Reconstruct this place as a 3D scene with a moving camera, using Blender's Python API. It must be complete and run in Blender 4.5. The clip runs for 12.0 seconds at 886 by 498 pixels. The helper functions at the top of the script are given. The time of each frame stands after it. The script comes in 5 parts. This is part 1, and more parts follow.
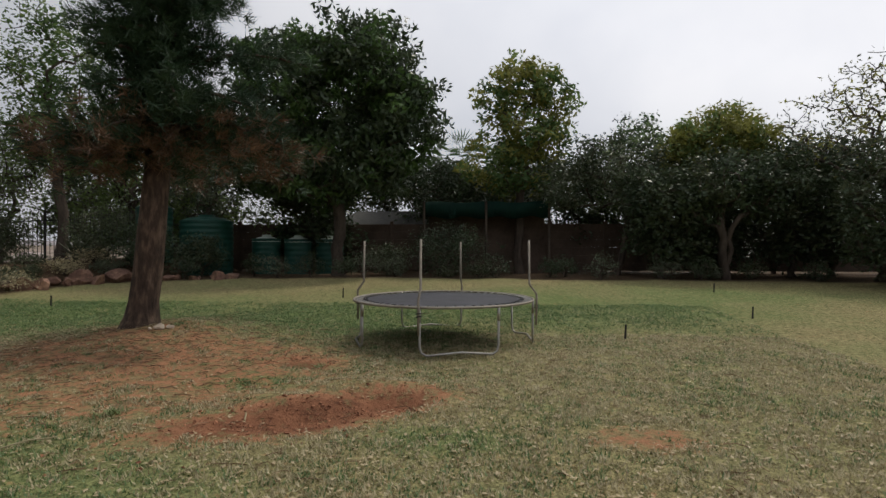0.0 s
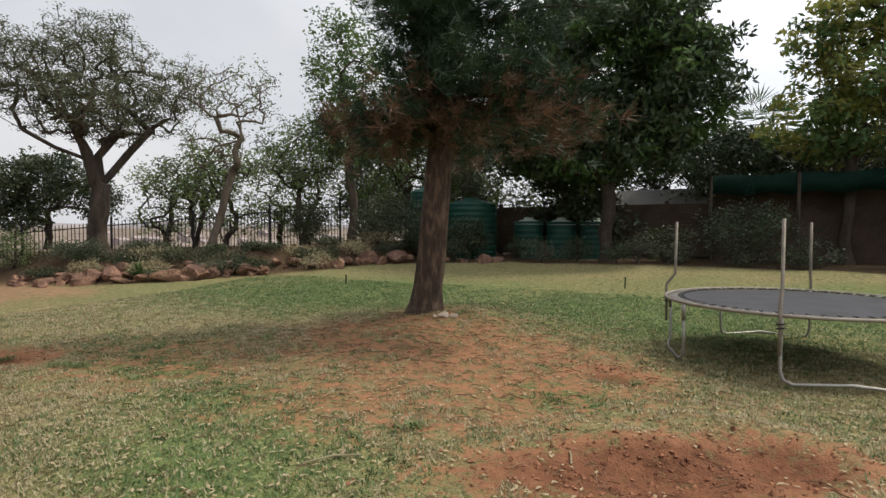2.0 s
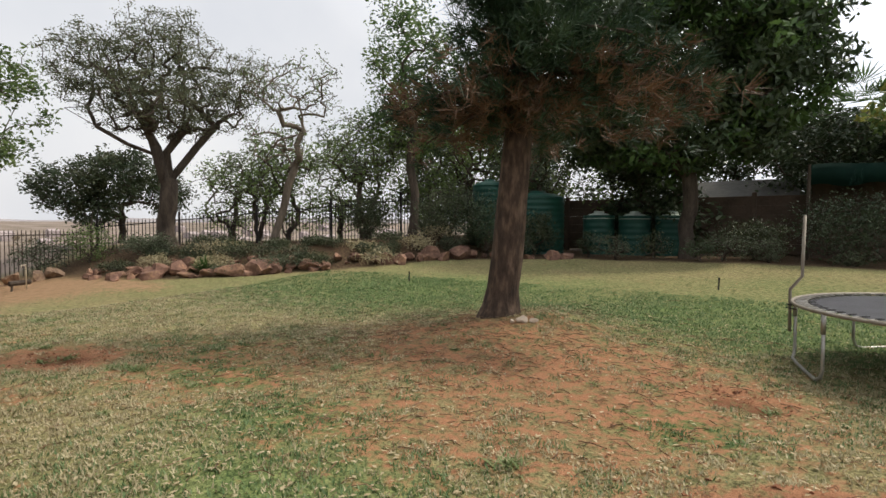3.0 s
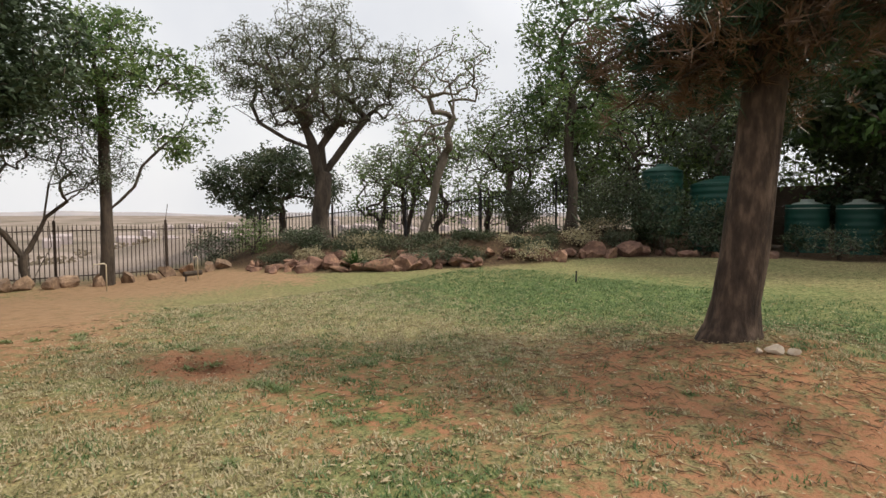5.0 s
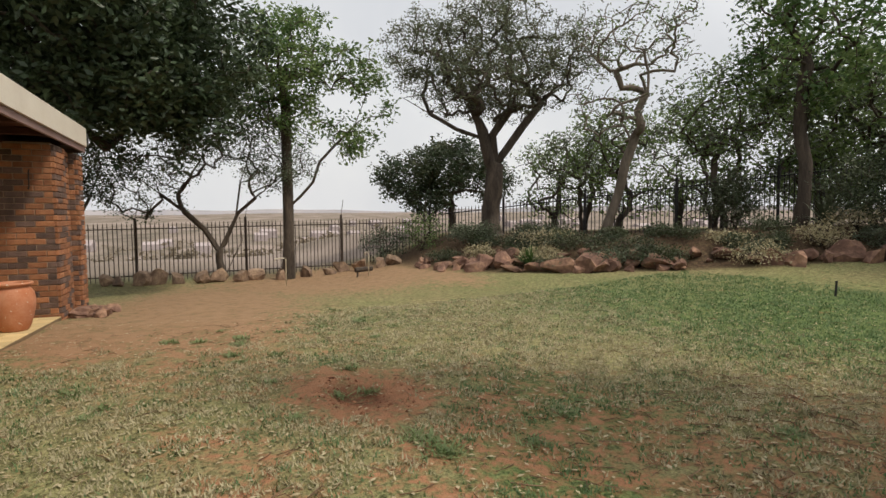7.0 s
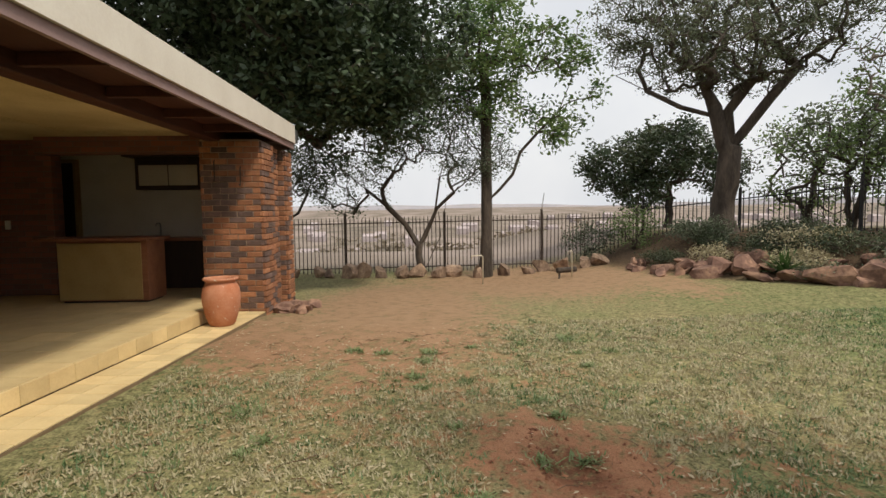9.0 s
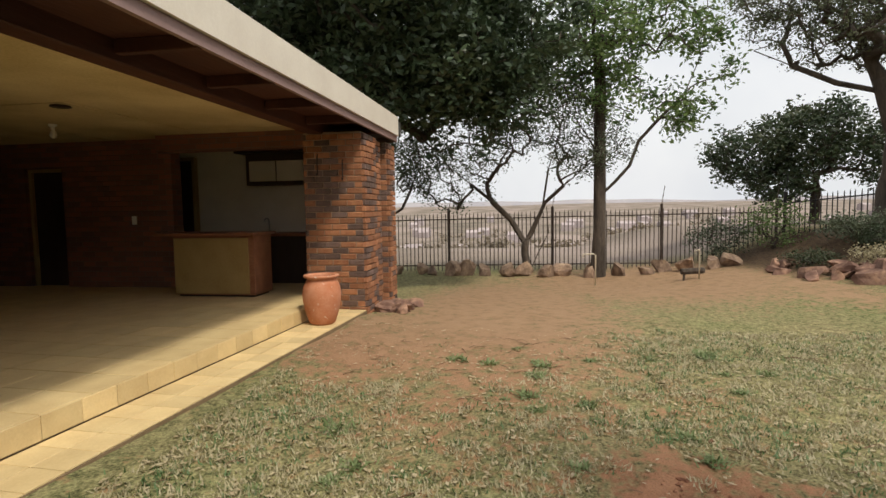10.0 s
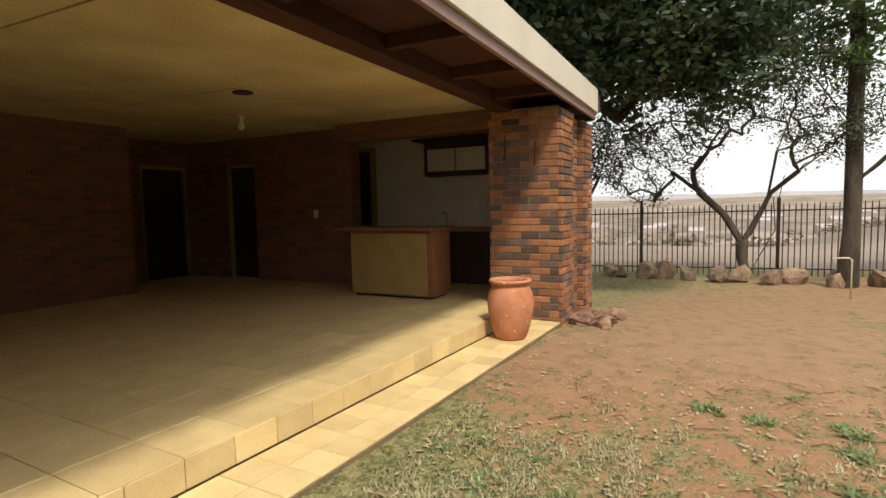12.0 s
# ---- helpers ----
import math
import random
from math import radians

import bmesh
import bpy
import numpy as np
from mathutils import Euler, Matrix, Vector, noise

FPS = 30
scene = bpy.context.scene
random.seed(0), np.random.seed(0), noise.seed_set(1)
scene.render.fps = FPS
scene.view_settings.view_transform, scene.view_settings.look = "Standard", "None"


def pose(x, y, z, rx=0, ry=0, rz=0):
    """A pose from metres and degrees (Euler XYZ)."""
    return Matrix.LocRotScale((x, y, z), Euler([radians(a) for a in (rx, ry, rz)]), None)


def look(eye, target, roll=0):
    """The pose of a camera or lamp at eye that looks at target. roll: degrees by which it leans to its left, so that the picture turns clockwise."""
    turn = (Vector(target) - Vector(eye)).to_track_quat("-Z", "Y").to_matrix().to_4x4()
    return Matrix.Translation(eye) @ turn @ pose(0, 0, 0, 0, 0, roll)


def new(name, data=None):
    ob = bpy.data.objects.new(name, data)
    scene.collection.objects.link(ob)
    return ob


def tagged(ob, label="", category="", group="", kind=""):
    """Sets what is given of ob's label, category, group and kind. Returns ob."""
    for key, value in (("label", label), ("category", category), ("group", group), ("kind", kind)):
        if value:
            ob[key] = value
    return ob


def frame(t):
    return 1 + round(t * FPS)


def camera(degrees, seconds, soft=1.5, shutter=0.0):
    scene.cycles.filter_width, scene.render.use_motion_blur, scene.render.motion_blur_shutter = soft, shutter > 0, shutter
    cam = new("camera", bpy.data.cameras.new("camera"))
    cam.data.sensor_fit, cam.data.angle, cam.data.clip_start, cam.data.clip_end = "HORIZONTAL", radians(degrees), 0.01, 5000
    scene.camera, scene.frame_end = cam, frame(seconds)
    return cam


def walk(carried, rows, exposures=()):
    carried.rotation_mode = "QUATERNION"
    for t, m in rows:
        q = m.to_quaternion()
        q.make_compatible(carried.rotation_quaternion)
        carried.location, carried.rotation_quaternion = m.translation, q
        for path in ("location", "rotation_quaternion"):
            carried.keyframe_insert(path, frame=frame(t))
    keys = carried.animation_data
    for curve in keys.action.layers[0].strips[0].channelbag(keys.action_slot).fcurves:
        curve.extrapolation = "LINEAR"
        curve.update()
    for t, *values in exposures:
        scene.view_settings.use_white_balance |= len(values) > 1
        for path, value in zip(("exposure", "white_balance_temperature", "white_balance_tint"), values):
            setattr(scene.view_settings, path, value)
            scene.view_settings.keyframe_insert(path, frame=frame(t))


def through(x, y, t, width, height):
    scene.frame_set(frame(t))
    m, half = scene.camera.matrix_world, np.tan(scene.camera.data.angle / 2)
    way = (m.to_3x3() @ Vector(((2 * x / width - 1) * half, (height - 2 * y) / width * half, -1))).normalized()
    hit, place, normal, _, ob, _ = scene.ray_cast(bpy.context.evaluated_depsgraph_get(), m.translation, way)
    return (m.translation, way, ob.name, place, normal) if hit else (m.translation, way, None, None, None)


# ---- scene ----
cam = camera(78.5, 12.0)
METRES, EYE, TILT, LEAN, TURN = 9.2, 1.5, 0.0, 0.0, 4.4
ROWS = [
    (0.0, 0.0, 0.0, 0.0, 0.0, -0.09, -0.08),
    (0.5, -0.021, 0.035, -0.0002, 8.31, -0.48, -0.13),
    (1.0, -0.0507, 0.0699, 0.0025, 15.34, -0.87, -0.16),
    (1.5, -0.082, 0.1067, 0.0013, 20.39, -1.36, -0.15),
    (2.0, -0.112, 0.1406, -0.0003, 25.39, -1.92, -0.12),
    (2.5, -0.1433, 0.171, 0.0005, 28.65, -2.3, -0.12),
    (4.5, -0.2831, 0.279, -0.0012, 41.24, -3.0, -0.04),
    (5.0, -0.3229, 0.3029, -0.0025, 45.85, -3.24, 0.05),
    (5.5, -0.3626, 0.3264, -0.003, 49.61, -3.34, 0.13),
    (6.0, -0.4027, 0.3486, -0.0031, 54.99, -3.54, 0.27),
    (6.5, -0.4439, 0.3692, -0.0043, 59.63, -3.67, 0.36),
    (7.0, -0.4844, 0.3871, -0.0074, 63.24, -3.63, 0.41),
    (9.0, -0.6329, 0.4214, -0.0066, 83.91, -4.05, 0.66),
    (9.5, -0.6677, 0.4201, -0.0071, 89.85, -4.17, 0.77),
    (10.0, -0.7035, 0.4165, -0.0097, 94.74, -4.3, 0.9),
    (10.5, -0.7375, 0.4096, -0.0104, 100.15, -4.42, 1.01),
    (11.0, -0.7668, 0.3934, -0.0121, 104.7, -4.43, 1.14),
    (11.5, -0.7979, 0.3714, -0.0139, 108.33, -4.5, 1.13),
    (12.0, -0.8311, 0.3493, -0.0135, 112.14, -4.54, 1.2),
]
walk(cam, [(t, pose(0, 0, EYE, TILT, LEAN, TURN) @ pose(METRES * x, METRES * y, METRES * z, 90 + pitch, roll, yaw)) for t, x, y, z, yaw, pitch, roll in ROWS],
     exposures=[(0.0, -0.9, 6700, 10), (1.0, -0.7, 6750, 10), (2.5, -0.2, 6850, 9), (5.5, -0.1, 6950, 9), (7.2, -0.3, 6950, 8), (9.5, -0.15, 6850, 8), (10.5, -0.08, 6900, 7), (12.0, 0.18, 7100, 6)])

# ---- world, sun ----
SUN_ELEV, SUN_AZ = radians(55.5), radians(46)      # azimuth from +y towards +x
world = bpy.data.worlds.new("world")
scene.world = world
world.use_nodes = True
wn = world.node_tree
sky = wn.nodes.new("ShaderNodeTexSky")
sky.sky_type, sky.sun_disc = "NISHITA", False
sky.sun_elevation, sky.sun_rotation = SUN_ELEV, SUN_AZ
sky.dust_density, sky.air_density, sky.ozone_density = 6.0, 1.2, 0.6
hazy = wn.nodes.new("ShaderNodeMix")
hazy.data_type = "RGBA"
cl_co = wn.nodes.new("ShaderNodeTexCoord")
cl = wn.nodes.new("ShaderNodeTexNoise")
cl.inputs["Scale"].default_value, cl.inputs["Detail"].default_value = 2.2, 5
wn.links.new(cl_co.outputs["Generated"], cl.inputs["Vector"])
cramp = wn.nodes.new("ShaderNodeValToRGB")
cramp.color_ramp.elements[0].position, cramp.color_ramp.elements[0].color = 0.35, (6.4, 6.75, 7.6, 1)
cramp.color_ramp.elements[1].position, cramp.color_ramp.elements[1].color = 0.62, (8.0, 8.2, 8.8, 1)
wn.links.new(cl.outputs["Fac"], cramp.inputs["Fac"])
hazy.inputs["Factor"].default_value = 0.85
wn.links.new(sky.outputs["Color"], hazy.inputs["A"])
# the haze brightens towards the sun
glow = wn.nodes.new("ShaderNodeVectorMath")
glow.operation = "DOT_PRODUCT"
glow.inputs[1].default_value = (math.sin(SUN_AZ) * math.cos(SUN_ELEV), math.cos(SUN_AZ) * math.cos(SUN_ELEV), math.sin(SUN_ELEV))
wn.links.new(cl_co.outputs["Generated"], glow.inputs[0])
gain = wn.nodes.new("ShaderNodeMapRange")
gain.inputs["From Min"].default_value, gain.inputs["From Max"].default_value = 0.25, 0.75
gain.inputs["To Min"].default_value, gain.inputs["To Max"].default_value = 1.08, 1.85
wn.links.new(glow.outputs["Value"], gain.inputs["Value"])
lit = wn.nodes.new("ShaderNodeVectorMath")
lit.operation = "SCALE"
wn.links.new(cramp.outputs["Color"], lit.inputs[0])
wn.links.new(gain.outputs[0], lit.inputs["Scale"])
wn.links.new(lit.outputs[0], hazy.inputs["B"])
wn.links.new(hazy.outputs["Result"], wn.nodes["Background"].inputs["Color"])
wn.nodes["Background"].inputs["Strength"].default_value = 0.125
sun = new("sun", bpy.data.lights.new("sun", "SUN"))
sun.data.energy, sun.data.angle, sun.data.color = 3.1, radians(6.5), (1.0, 0.95, 0.87)
sd = Vector((math.sin(SUN_AZ) * math.cos(SUN_ELEV), math.cos(SUN_AZ) * math.cos(SUN_ELEV), math.sin(SUN_ELEV)))
sun.matrix_world = look(sd * 60, (0, 0, 0))


# ---- materials ----
def mat(name, c1, c2=None, rough=0.8, metal=0.0, scale=6.0, bump=0.2, bscale=40.0, c3=None, spec=0.3, rnd=0.0, stretch=None):
    """Two-scale noise colours with fine relief; rnd varies the value from object to object."""
    m = bpy.data.materials.new(name)
    m.use_nodes = True
    nt = m.node_tree
    b = nt.nodes["Principled BSDF"]
    b.inputs["Roughness"].default_value, b.inputs["Metallic"].default_value = rough, metal
    b.inputs["Specular IOR Level"].default_value = spec
    geo = nt.nodes.new("ShaderNodeNewGeometry")
    vec = geo.outputs["Position"]
    if stretch:
        mp = nt.nodes.new("ShaderNodeMapping")
        mp.inputs["Scale"].default_value = stretch
        nt.links.new(vec, mp.inputs["Vector"])
        vec = mp.outputs["Vector"]
    n1 = nt.nodes.new("ShaderNodeTexNoise")
    n1.inputs["Scale"].default_value, n1.inputs["Detail"].default_value = scale, 6
    n2 = nt.nodes.new("ShaderNodeTexNoise")
    n2.inputs["Scale"].default_value, n2.inputs["Detail"].default_value = bscale, 5
    nt.links.new(vec, n1.inputs["Vector"]), nt.links.new(vec, n2.inputs["Vector"])
    add = nt.nodes.new("ShaderNodeMath")
    add.operation = "MULTIPLY_ADD"
    nt.links.new(n2.outputs["Fac"], add.inputs[0])
    add.inputs[1].default_value = 0.45
    nt.links.new(n1.outputs["Fac"], add.inputs[2])
    r = nt.nodes.new("ShaderNodeValToRGB")
    e = r.color_ramp.elements
    c2 = c2 or tuple(v * 0.7 for v in c1)
    e[0].position, e[0].color = 0.5, (*c1, 1)
    e[1].position, e[1].color = 0.95, (*c2, 1)
    if c3:
        x = e.new(0.72)
        x.color = (*c3, 1)
    nt.links.new(add.outputs[0], r.inputs["Fac"])
    out = r.outputs["Color"]
    if rnd:
        oi = nt.nodes.new("ShaderNodeObjectInfo")
        hv = nt.nodes.new("ShaderNodeHueSaturation")
        mr = nt.nodes.new("ShaderNodeMapRange")
        mr.inputs["To Min"].default_value, mr.inputs["To Max"].default_value = 1 - rnd, 1 + rnd
        nt.links.new(oi.outputs["Random"], mr.inputs["Value"])
        nt.links.new(mr.outputs[0], hv.inputs["Value"])
        nt.links.new(out, hv.inputs["Color"])
        out = hv.outputs["Color"]
    nt.links.new(out, b.inputs["Base Color"])
    if bump:
        bp = nt.nodes.new("ShaderNodeBump")
        bp.inputs["Strength"].default_value, bp.inputs["Distance"].default_value = bump, 0.02
        nt.links.new(n2.outputs["Fac"], bp.inputs["Height"])
        nt.links.new(bp.outputs[0], b.inputs["Normal"])
    return m


def leaf_mat(name, c1, c2, through=0.25, rough=0.5, scale=1.2, spec=0.35):
    """Leaf colours that vary by clump, with some light let through."""
    m = mat(name, c1, c2, rough=rough, scale=scale, bump=0, bscale=9, spec=spec)
    nt = m.node_tree
    tr = nt.nodes.new("ShaderNodeBsdfTranslucent")
    mx = nt.nodes.new("ShaderNodeMixShader")
    b = nt.nodes["Principled BSDF"]
    nt.links.new(b.inputs["Base Color"].links[0].from_socket, tr.inputs["Color"])
    mx.inputs[0].default_value = through
    nt.links.new(b.outputs[0], mx.inputs[1]), nt.links.new(tr.outputs[0], mx.inputs[2])
    nt.links.new(mx.outputs[0], nt.nodes["Material Output"].inputs["Surface"])
    return m


# bare red earth: centre x, y, radii, turn in degrees
PITS = [(-1.6, 4.85, 1.3, 0.5, 33, 1.0), (-4.4, 6.9, 2.9, 1.7, -10, 0.62), (-9.3, 4.25, 0.95, 0.6, 20, 0.8), (-2.4, 6.95, 0.6, 0.4, 0, 0.75),
        (1.3, 4.35, 0.45, 0.25, 0, 0.62), (-12.9, 1.6, 1.7, 0.8, 0, 0.9), (-8.2, 3.2, 1.0, 0.4, 30, 0.45), (-7.4, 5.2, 2.2, 1.3, 0, 0.5), (-3.7, 5.2, 1.8, 0.9, 20, 0.55), (-10.8, 4.2, 1.6, 0.9, 0, 0.32),
        (-15.6, 2.9, 4.5, 1.6, 0, 0.95), (-19.5, 6.0, 3.4, 3.0, 0, 1.0), (-17.6, 8.3, 2.4, 0.7, 0, 0.8)]
LUSH = [(-7.0, 4.9, 0.8, 0.4, 0, 0.9), (-2.5, 10.6, 2.6, 2.0, 0, 0.7), (-9.5, 10.5, 4.0, 1.9, 20, 0.75), (-2.6, 5.9, 0.5, 0.3, 0, 0.8), (-0.35, 4.2, 0.5, 0.3, 0, 0.6), (4.5, 14.0, 4.0, 1.5, 0, 0.5), (-4.0, 3.6, 1.1, 0.7, 0, 0.6), (-2.6, 3.1, 0.9, 0.5, 0, 0.55), (1.2, 12.4, 4.5, 2.2, 0, 0.65), (-5.2, 4.4, 0.8, 0.4, 20, 0.7), (-8.3, 5.6, 0.9, 0.5, 0, 0.55)]


def ground_mat():
    m = bpy.data.materials.new("lawn_and_earth")
    m.use_nodes = True
    nt = m.node_tree
    N, L = nt.nodes.new, nt.links.new
    b = nt.nodes["Principled BSDF"]
    b.inputs["Roughness"].default_value, b.inputs["Specular IOR Level"].default_value = 0.95, 0.1
    pos = N("ShaderNodeNewGeometry").outputs["Position"]

    def noise_at(scale, detail=5, rough=0.6):
        n = N("ShaderNodeTexNoise")
        n.inputs["Scale"].default_value, n.inputs["Detail"].default_value, n.inputs["Roughness"].default_value = scale, detail, rough
        L(pos, n.inputs["Vector"])
        return n.outputs["Fac"]

    def op(kind, a, c, clamp=False):
        n = N("ShaderNodeMath")
        n.operation, n.use_clamp = kind, clamp
        for i, v in ((0, a), (1, c)):
            if isinstance(v, (int, float)):
                n.inputs[i].default_value = v
            else:
                L(v, n.inputs[i])
        return n.outputs[0]

    def ramp(f, *stops):
        r = N("ShaderNodeValToRGB")
        e = r.color_ramp.elements
        for i, (p, c) in enumerate(stops):
            x = e[i] if i < 2 else e.new(p)
            x.position, x.color = p, (*c, 1)
        L(f, r.inputs["Fac"])
        return r.outputs["Color"]

    def blobs(spots):
        total = None
        for x, y, rx, ry, turn, w in spots:
            mp = N("ShaderNodeMapping")
            mp.vector_type = "TEXTURE"
            mp.inputs["Location"].default_value, mp.inputs["Rotation"].default_value = (x, y, 0), (0, 0, radians(turn))
            mp.inputs["Scale"].default_value = (rx, ry, 1000)
            L(pos, mp.inputs["Vector"])
            ln = N("ShaderNodeVectorMath")
            ln.operation = "LENGTH"
            L(mp.outputs[0], ln.inputs[0])
            v = op("MULTIPLY", op("SUBTRACT", 1.6, ln.outputs["Value"], True), w)
            total = v if total is None else op("MAXIMUM", total, v)
        return total

    def mix(f, a, c):
        n = N("ShaderNodeMix")
        n.data_type = "RGBA"
        L(f, n.inputs["Factor"]), L(a, n.inputs["A"]), L(c, n.inputs["B"])
        return n.outputs["Result"]

    clump, fine, mid, broad, grit = noise_at(15, 4), noise_at(50), noise_at(5.5), noise_at(0.55, 3), noise_at(160, 3)
    both = op("ADD", op("MULTIPLY", fine, 0.55), op("MULTIPLY", clump, 0.45))
    dry = ramp(both, (0.38, (0.075, 0.055, 0.026)), (0.62, (0.42, 0.34, 0.18)))
    lush = ramp(both, (0.38, (0.033, 0.062, 0.02)), (0.62, (0.19, 0.26, 0.09)))
    soil = ramp(op("ADD", op("MULTIPLY", mid, 0.5), op("MULTIPLY", grit, 0.5)), (0.34, (0.15, 0.066, 0.036)), (0.64, (0.42, 0.21, 0.115)))
    tan = ramp(op("ADD", op("MULTIPLY", mid, 0.6), op("MULTIPLY", grit, 0.4)), (0.32, (0.2, 0.12, 0.067)), (0.7, (0.4, 0.26, 0.155)))
    g = op("ADD", op("MULTIPLY", blobs(LUSH), 0.75), op("SUBTRACT", op("ADD", op("MULTIPLY", broad, 0.9), op("MULTIPLY", mid, 0.7)), 0.47), True)
    col = mix(op("MINIMUM", g, 0.95), dry, lush)
    s = op("ADD", blobs(PITS), op("MULTIPLY", op("SUBTRACT", op("ADD", op("MULTIPLY", mid, 0.6), op("MULTIPLY", clump, 0.6)), 0.585), 3.2))
    s = op("MULTIPLY", op("SUBTRACT", s, 0.3), 1.9, True)
    sx = N("ShaderNodeSeparateXYZ")
    L(pos, sx.inputs[0])
    damp = ramp(mid, (0.35, (0.04, 0.015, 0.009)), (0.7, (0.19, 0.072, 0.038)))
    dug = op("MULTIPLY", op("ADD", op("SUBTRACT", blobs([(-1.65, 4.8, 1.25, 0.5, 36, 1.0), (-0.95, 5.3, 0.5, 0.32, 20, 1.0), (-9.3, 4.3, 0.4, 0.2, 20, 1.0), (-2.35, 6.8, 0.3, 0.16, 0, 1.0)]), 0.75), op("MULTIPLY", clump, 0.5)), 1.3, True)
    soil = mix(dug, soil, damp)
    westness = op("MULTIPLY", op("SUBTRACT", -9.5, sx.outputs["X"]), 0.25, True)
    col = mix(s, col, mix(westness, soil, tan))
    # beds under the trees: dark leaf litter; far land: dusty dry veld
    litter = ramp(both, (0.36, (0.025, 0.018, 0.012)), (0.66, (0.14, 0.09, 0.055)))
    at = N("ShaderNodeAttribute")
    at.attribute_name = "bed"
    bed = op("MULTIPLY", op("ADD", at.outputs["Fac"], op("MULTIPLY", op("SUBTRACT", mid, 0.5), 0.8)), 1.0, True)
    col = mix(bed, col, litter)
    veld = ramp(noise_at(0.035, 6), (0.35, (0.12, 0.1, 0.075)), (0.5, (0.2, 0.16, 0.128)), (0.65, (0.27, 0.215, 0.182)))
    far = op("MULTIPLY", op("SUBTRACT", -22.9, sx.outputs["X"]), 0.5, True)
    col = mix(far, col, veld)
    L(col, b.inputs["Base Color"])
    bp = N("ShaderNodeBump")
    bp.inputs["Strength"].default_value, bp.inputs["Distance"].default_value = 0.8, 0.045
    L(op("ADD", both, op("MULTIPLY", mid, 0.5)), bp.inputs["Height"])
    L(bp.outputs[0], b.inputs["Normal"])
    return m


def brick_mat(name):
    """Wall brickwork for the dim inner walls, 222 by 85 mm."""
    m = bpy.data.materials.new(name)
    m.use_nodes = True
    nt = m.node_tree
    N, L = nt.nodes.new, nt.links.new
    b = nt.nodes["Principled BSDF"]
    b.inputs["Roughness"].default_value = 0.9
    geo = N("ShaderNodeNewGeometry")
    sp, cb = N("ShaderNodeSeparateXYZ"), N("ShaderNodeCombineXYZ")
    L(geo.outputs["Position"], sp.inputs[0])
    ad = N("ShaderNodeMath")
    L(sp.outputs["X"], ad.inputs[0]), L(sp.outputs["Y"], ad.inputs[1])
    L(ad.outputs[0], cb.inputs["X"]), L(sp.outputs["Z"], cb.inputs["Y"])
    t = N("ShaderNodeTexBrick")
    L(cb.outputs[0], t.inputs["Vector"])
    t.inputs["Scale"].default_value, t.inputs["Brick Width"].default_value, t.inputs["Row Height"].default_value = 1.0, 0.232, 0.085
    t.inputs["Mortar Size"].default_value = 0.006
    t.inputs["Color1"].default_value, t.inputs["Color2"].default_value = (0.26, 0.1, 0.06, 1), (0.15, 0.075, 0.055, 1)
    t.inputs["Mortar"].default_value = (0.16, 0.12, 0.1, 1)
    L(t.outputs["Color"], b.inputs["Base Color"])
    bp = N("ShaderNodeBump")
    bp.inputs["Strength"].default_value, bp.inputs["Distance"].default_value, bp.invert = 0.8, 0.01, True
    L(t.outputs["Fac"], bp.inputs["Height"]), L(bp.outputs[0], b.inputs["Normal"])
    return m


M_GROUND = ground_mat()
M_BARK = mat("grey_brown_bark", (0.035, 0.027, 0.021), (0.11, 0.085, 0.066), rough=0.95, scale=5, bump=0.9, bscale=26, stretch=(1, 1, 0.25))
M_PINEBARK = mat("pine_bark", (0.03, 0.021, 0.016), (0.16, 0.11, 0.08), rough=0.95, scale=9, bump=1.0, bscale=24, c3=(0.07, 0.047, 0.034), stretch=(1, 1, 0.35))
M_PALEBARK = mat("pale_bark", (0.09, 0.073, 0.056), (0.2, 0.16, 0.125), rough=0.9, scale=5, bump=0.5, bscale=26, stretch=(1, 1, 0.3))
M_DARK = leaf_mat("glossy_dark_leaf", (0.028, 0.048, 0.024), (0.075, 0.105, 0.05), 0.18, rough=0.4)
M_MID = leaf_mat("mid_green_leaf", (0.04, 0.085, 0.024), (0.1, 0.17, 0.05), 0.3)
M_LIGHT = leaf_mat("light_green_leaf", (0.09, 0.15, 0.042), (0.21, 0.28, 0.1), 0.42)
M_YEL = leaf_mat("yellow_green_leaf", (0.15, 0.165, 0.035), (0.3, 0.29, 0.08), 0.5)
M_GREY = leaf_mat("grey_green_leaf", (0.07, 0.09, 0.05), (0.14, 0.16, 0.1), 0.25)
M_THORN = leaf_mat("olive_grey_thorn_leaf", (0.06, 0.075, 0.035), (0.15, 0.16, 0.085), 0.3)
M_NEEDLE = leaf_mat("pine_needle", (0.014, 0.036, 0.018), (0.04, 0.075, 0.03), 0.12)
M_RUST = leaf_mat("dead_needle", (0.1, 0.055, 0.032), (0.19, 0.11, 0.06), 0.15)
M_SHRUB = leaf_mat("shrub_leaf", (0.03, 0.05, 0.022), (0.09, 0.1, 0.05), 0.2)
M_BLADE = leaf_mat("grass_blade_green", (0.065, 0.12, 0.04), (0.17, 0.25, 0.105), 0.35, scale=6)
M_STRAW = leaf_mat("grass_blade_straw", (0.27, 0.23, 0.125), (0.5, 0.44, 0.28), 0.3, scale=6)
M_STEEL = mat("galvanised_steel", (0.42, 0.41, 0.38), (0.3, 0.28, 0.25), rough=0.45, metal=0.75, scale=8, bump=0.05)
M_POLE = mat("weathered_pole", (0.3, 0.27, 0.22), (0.2, 0.17, 0.14), rough=0.6, metal=0.3, scale=9, bump=0.1)
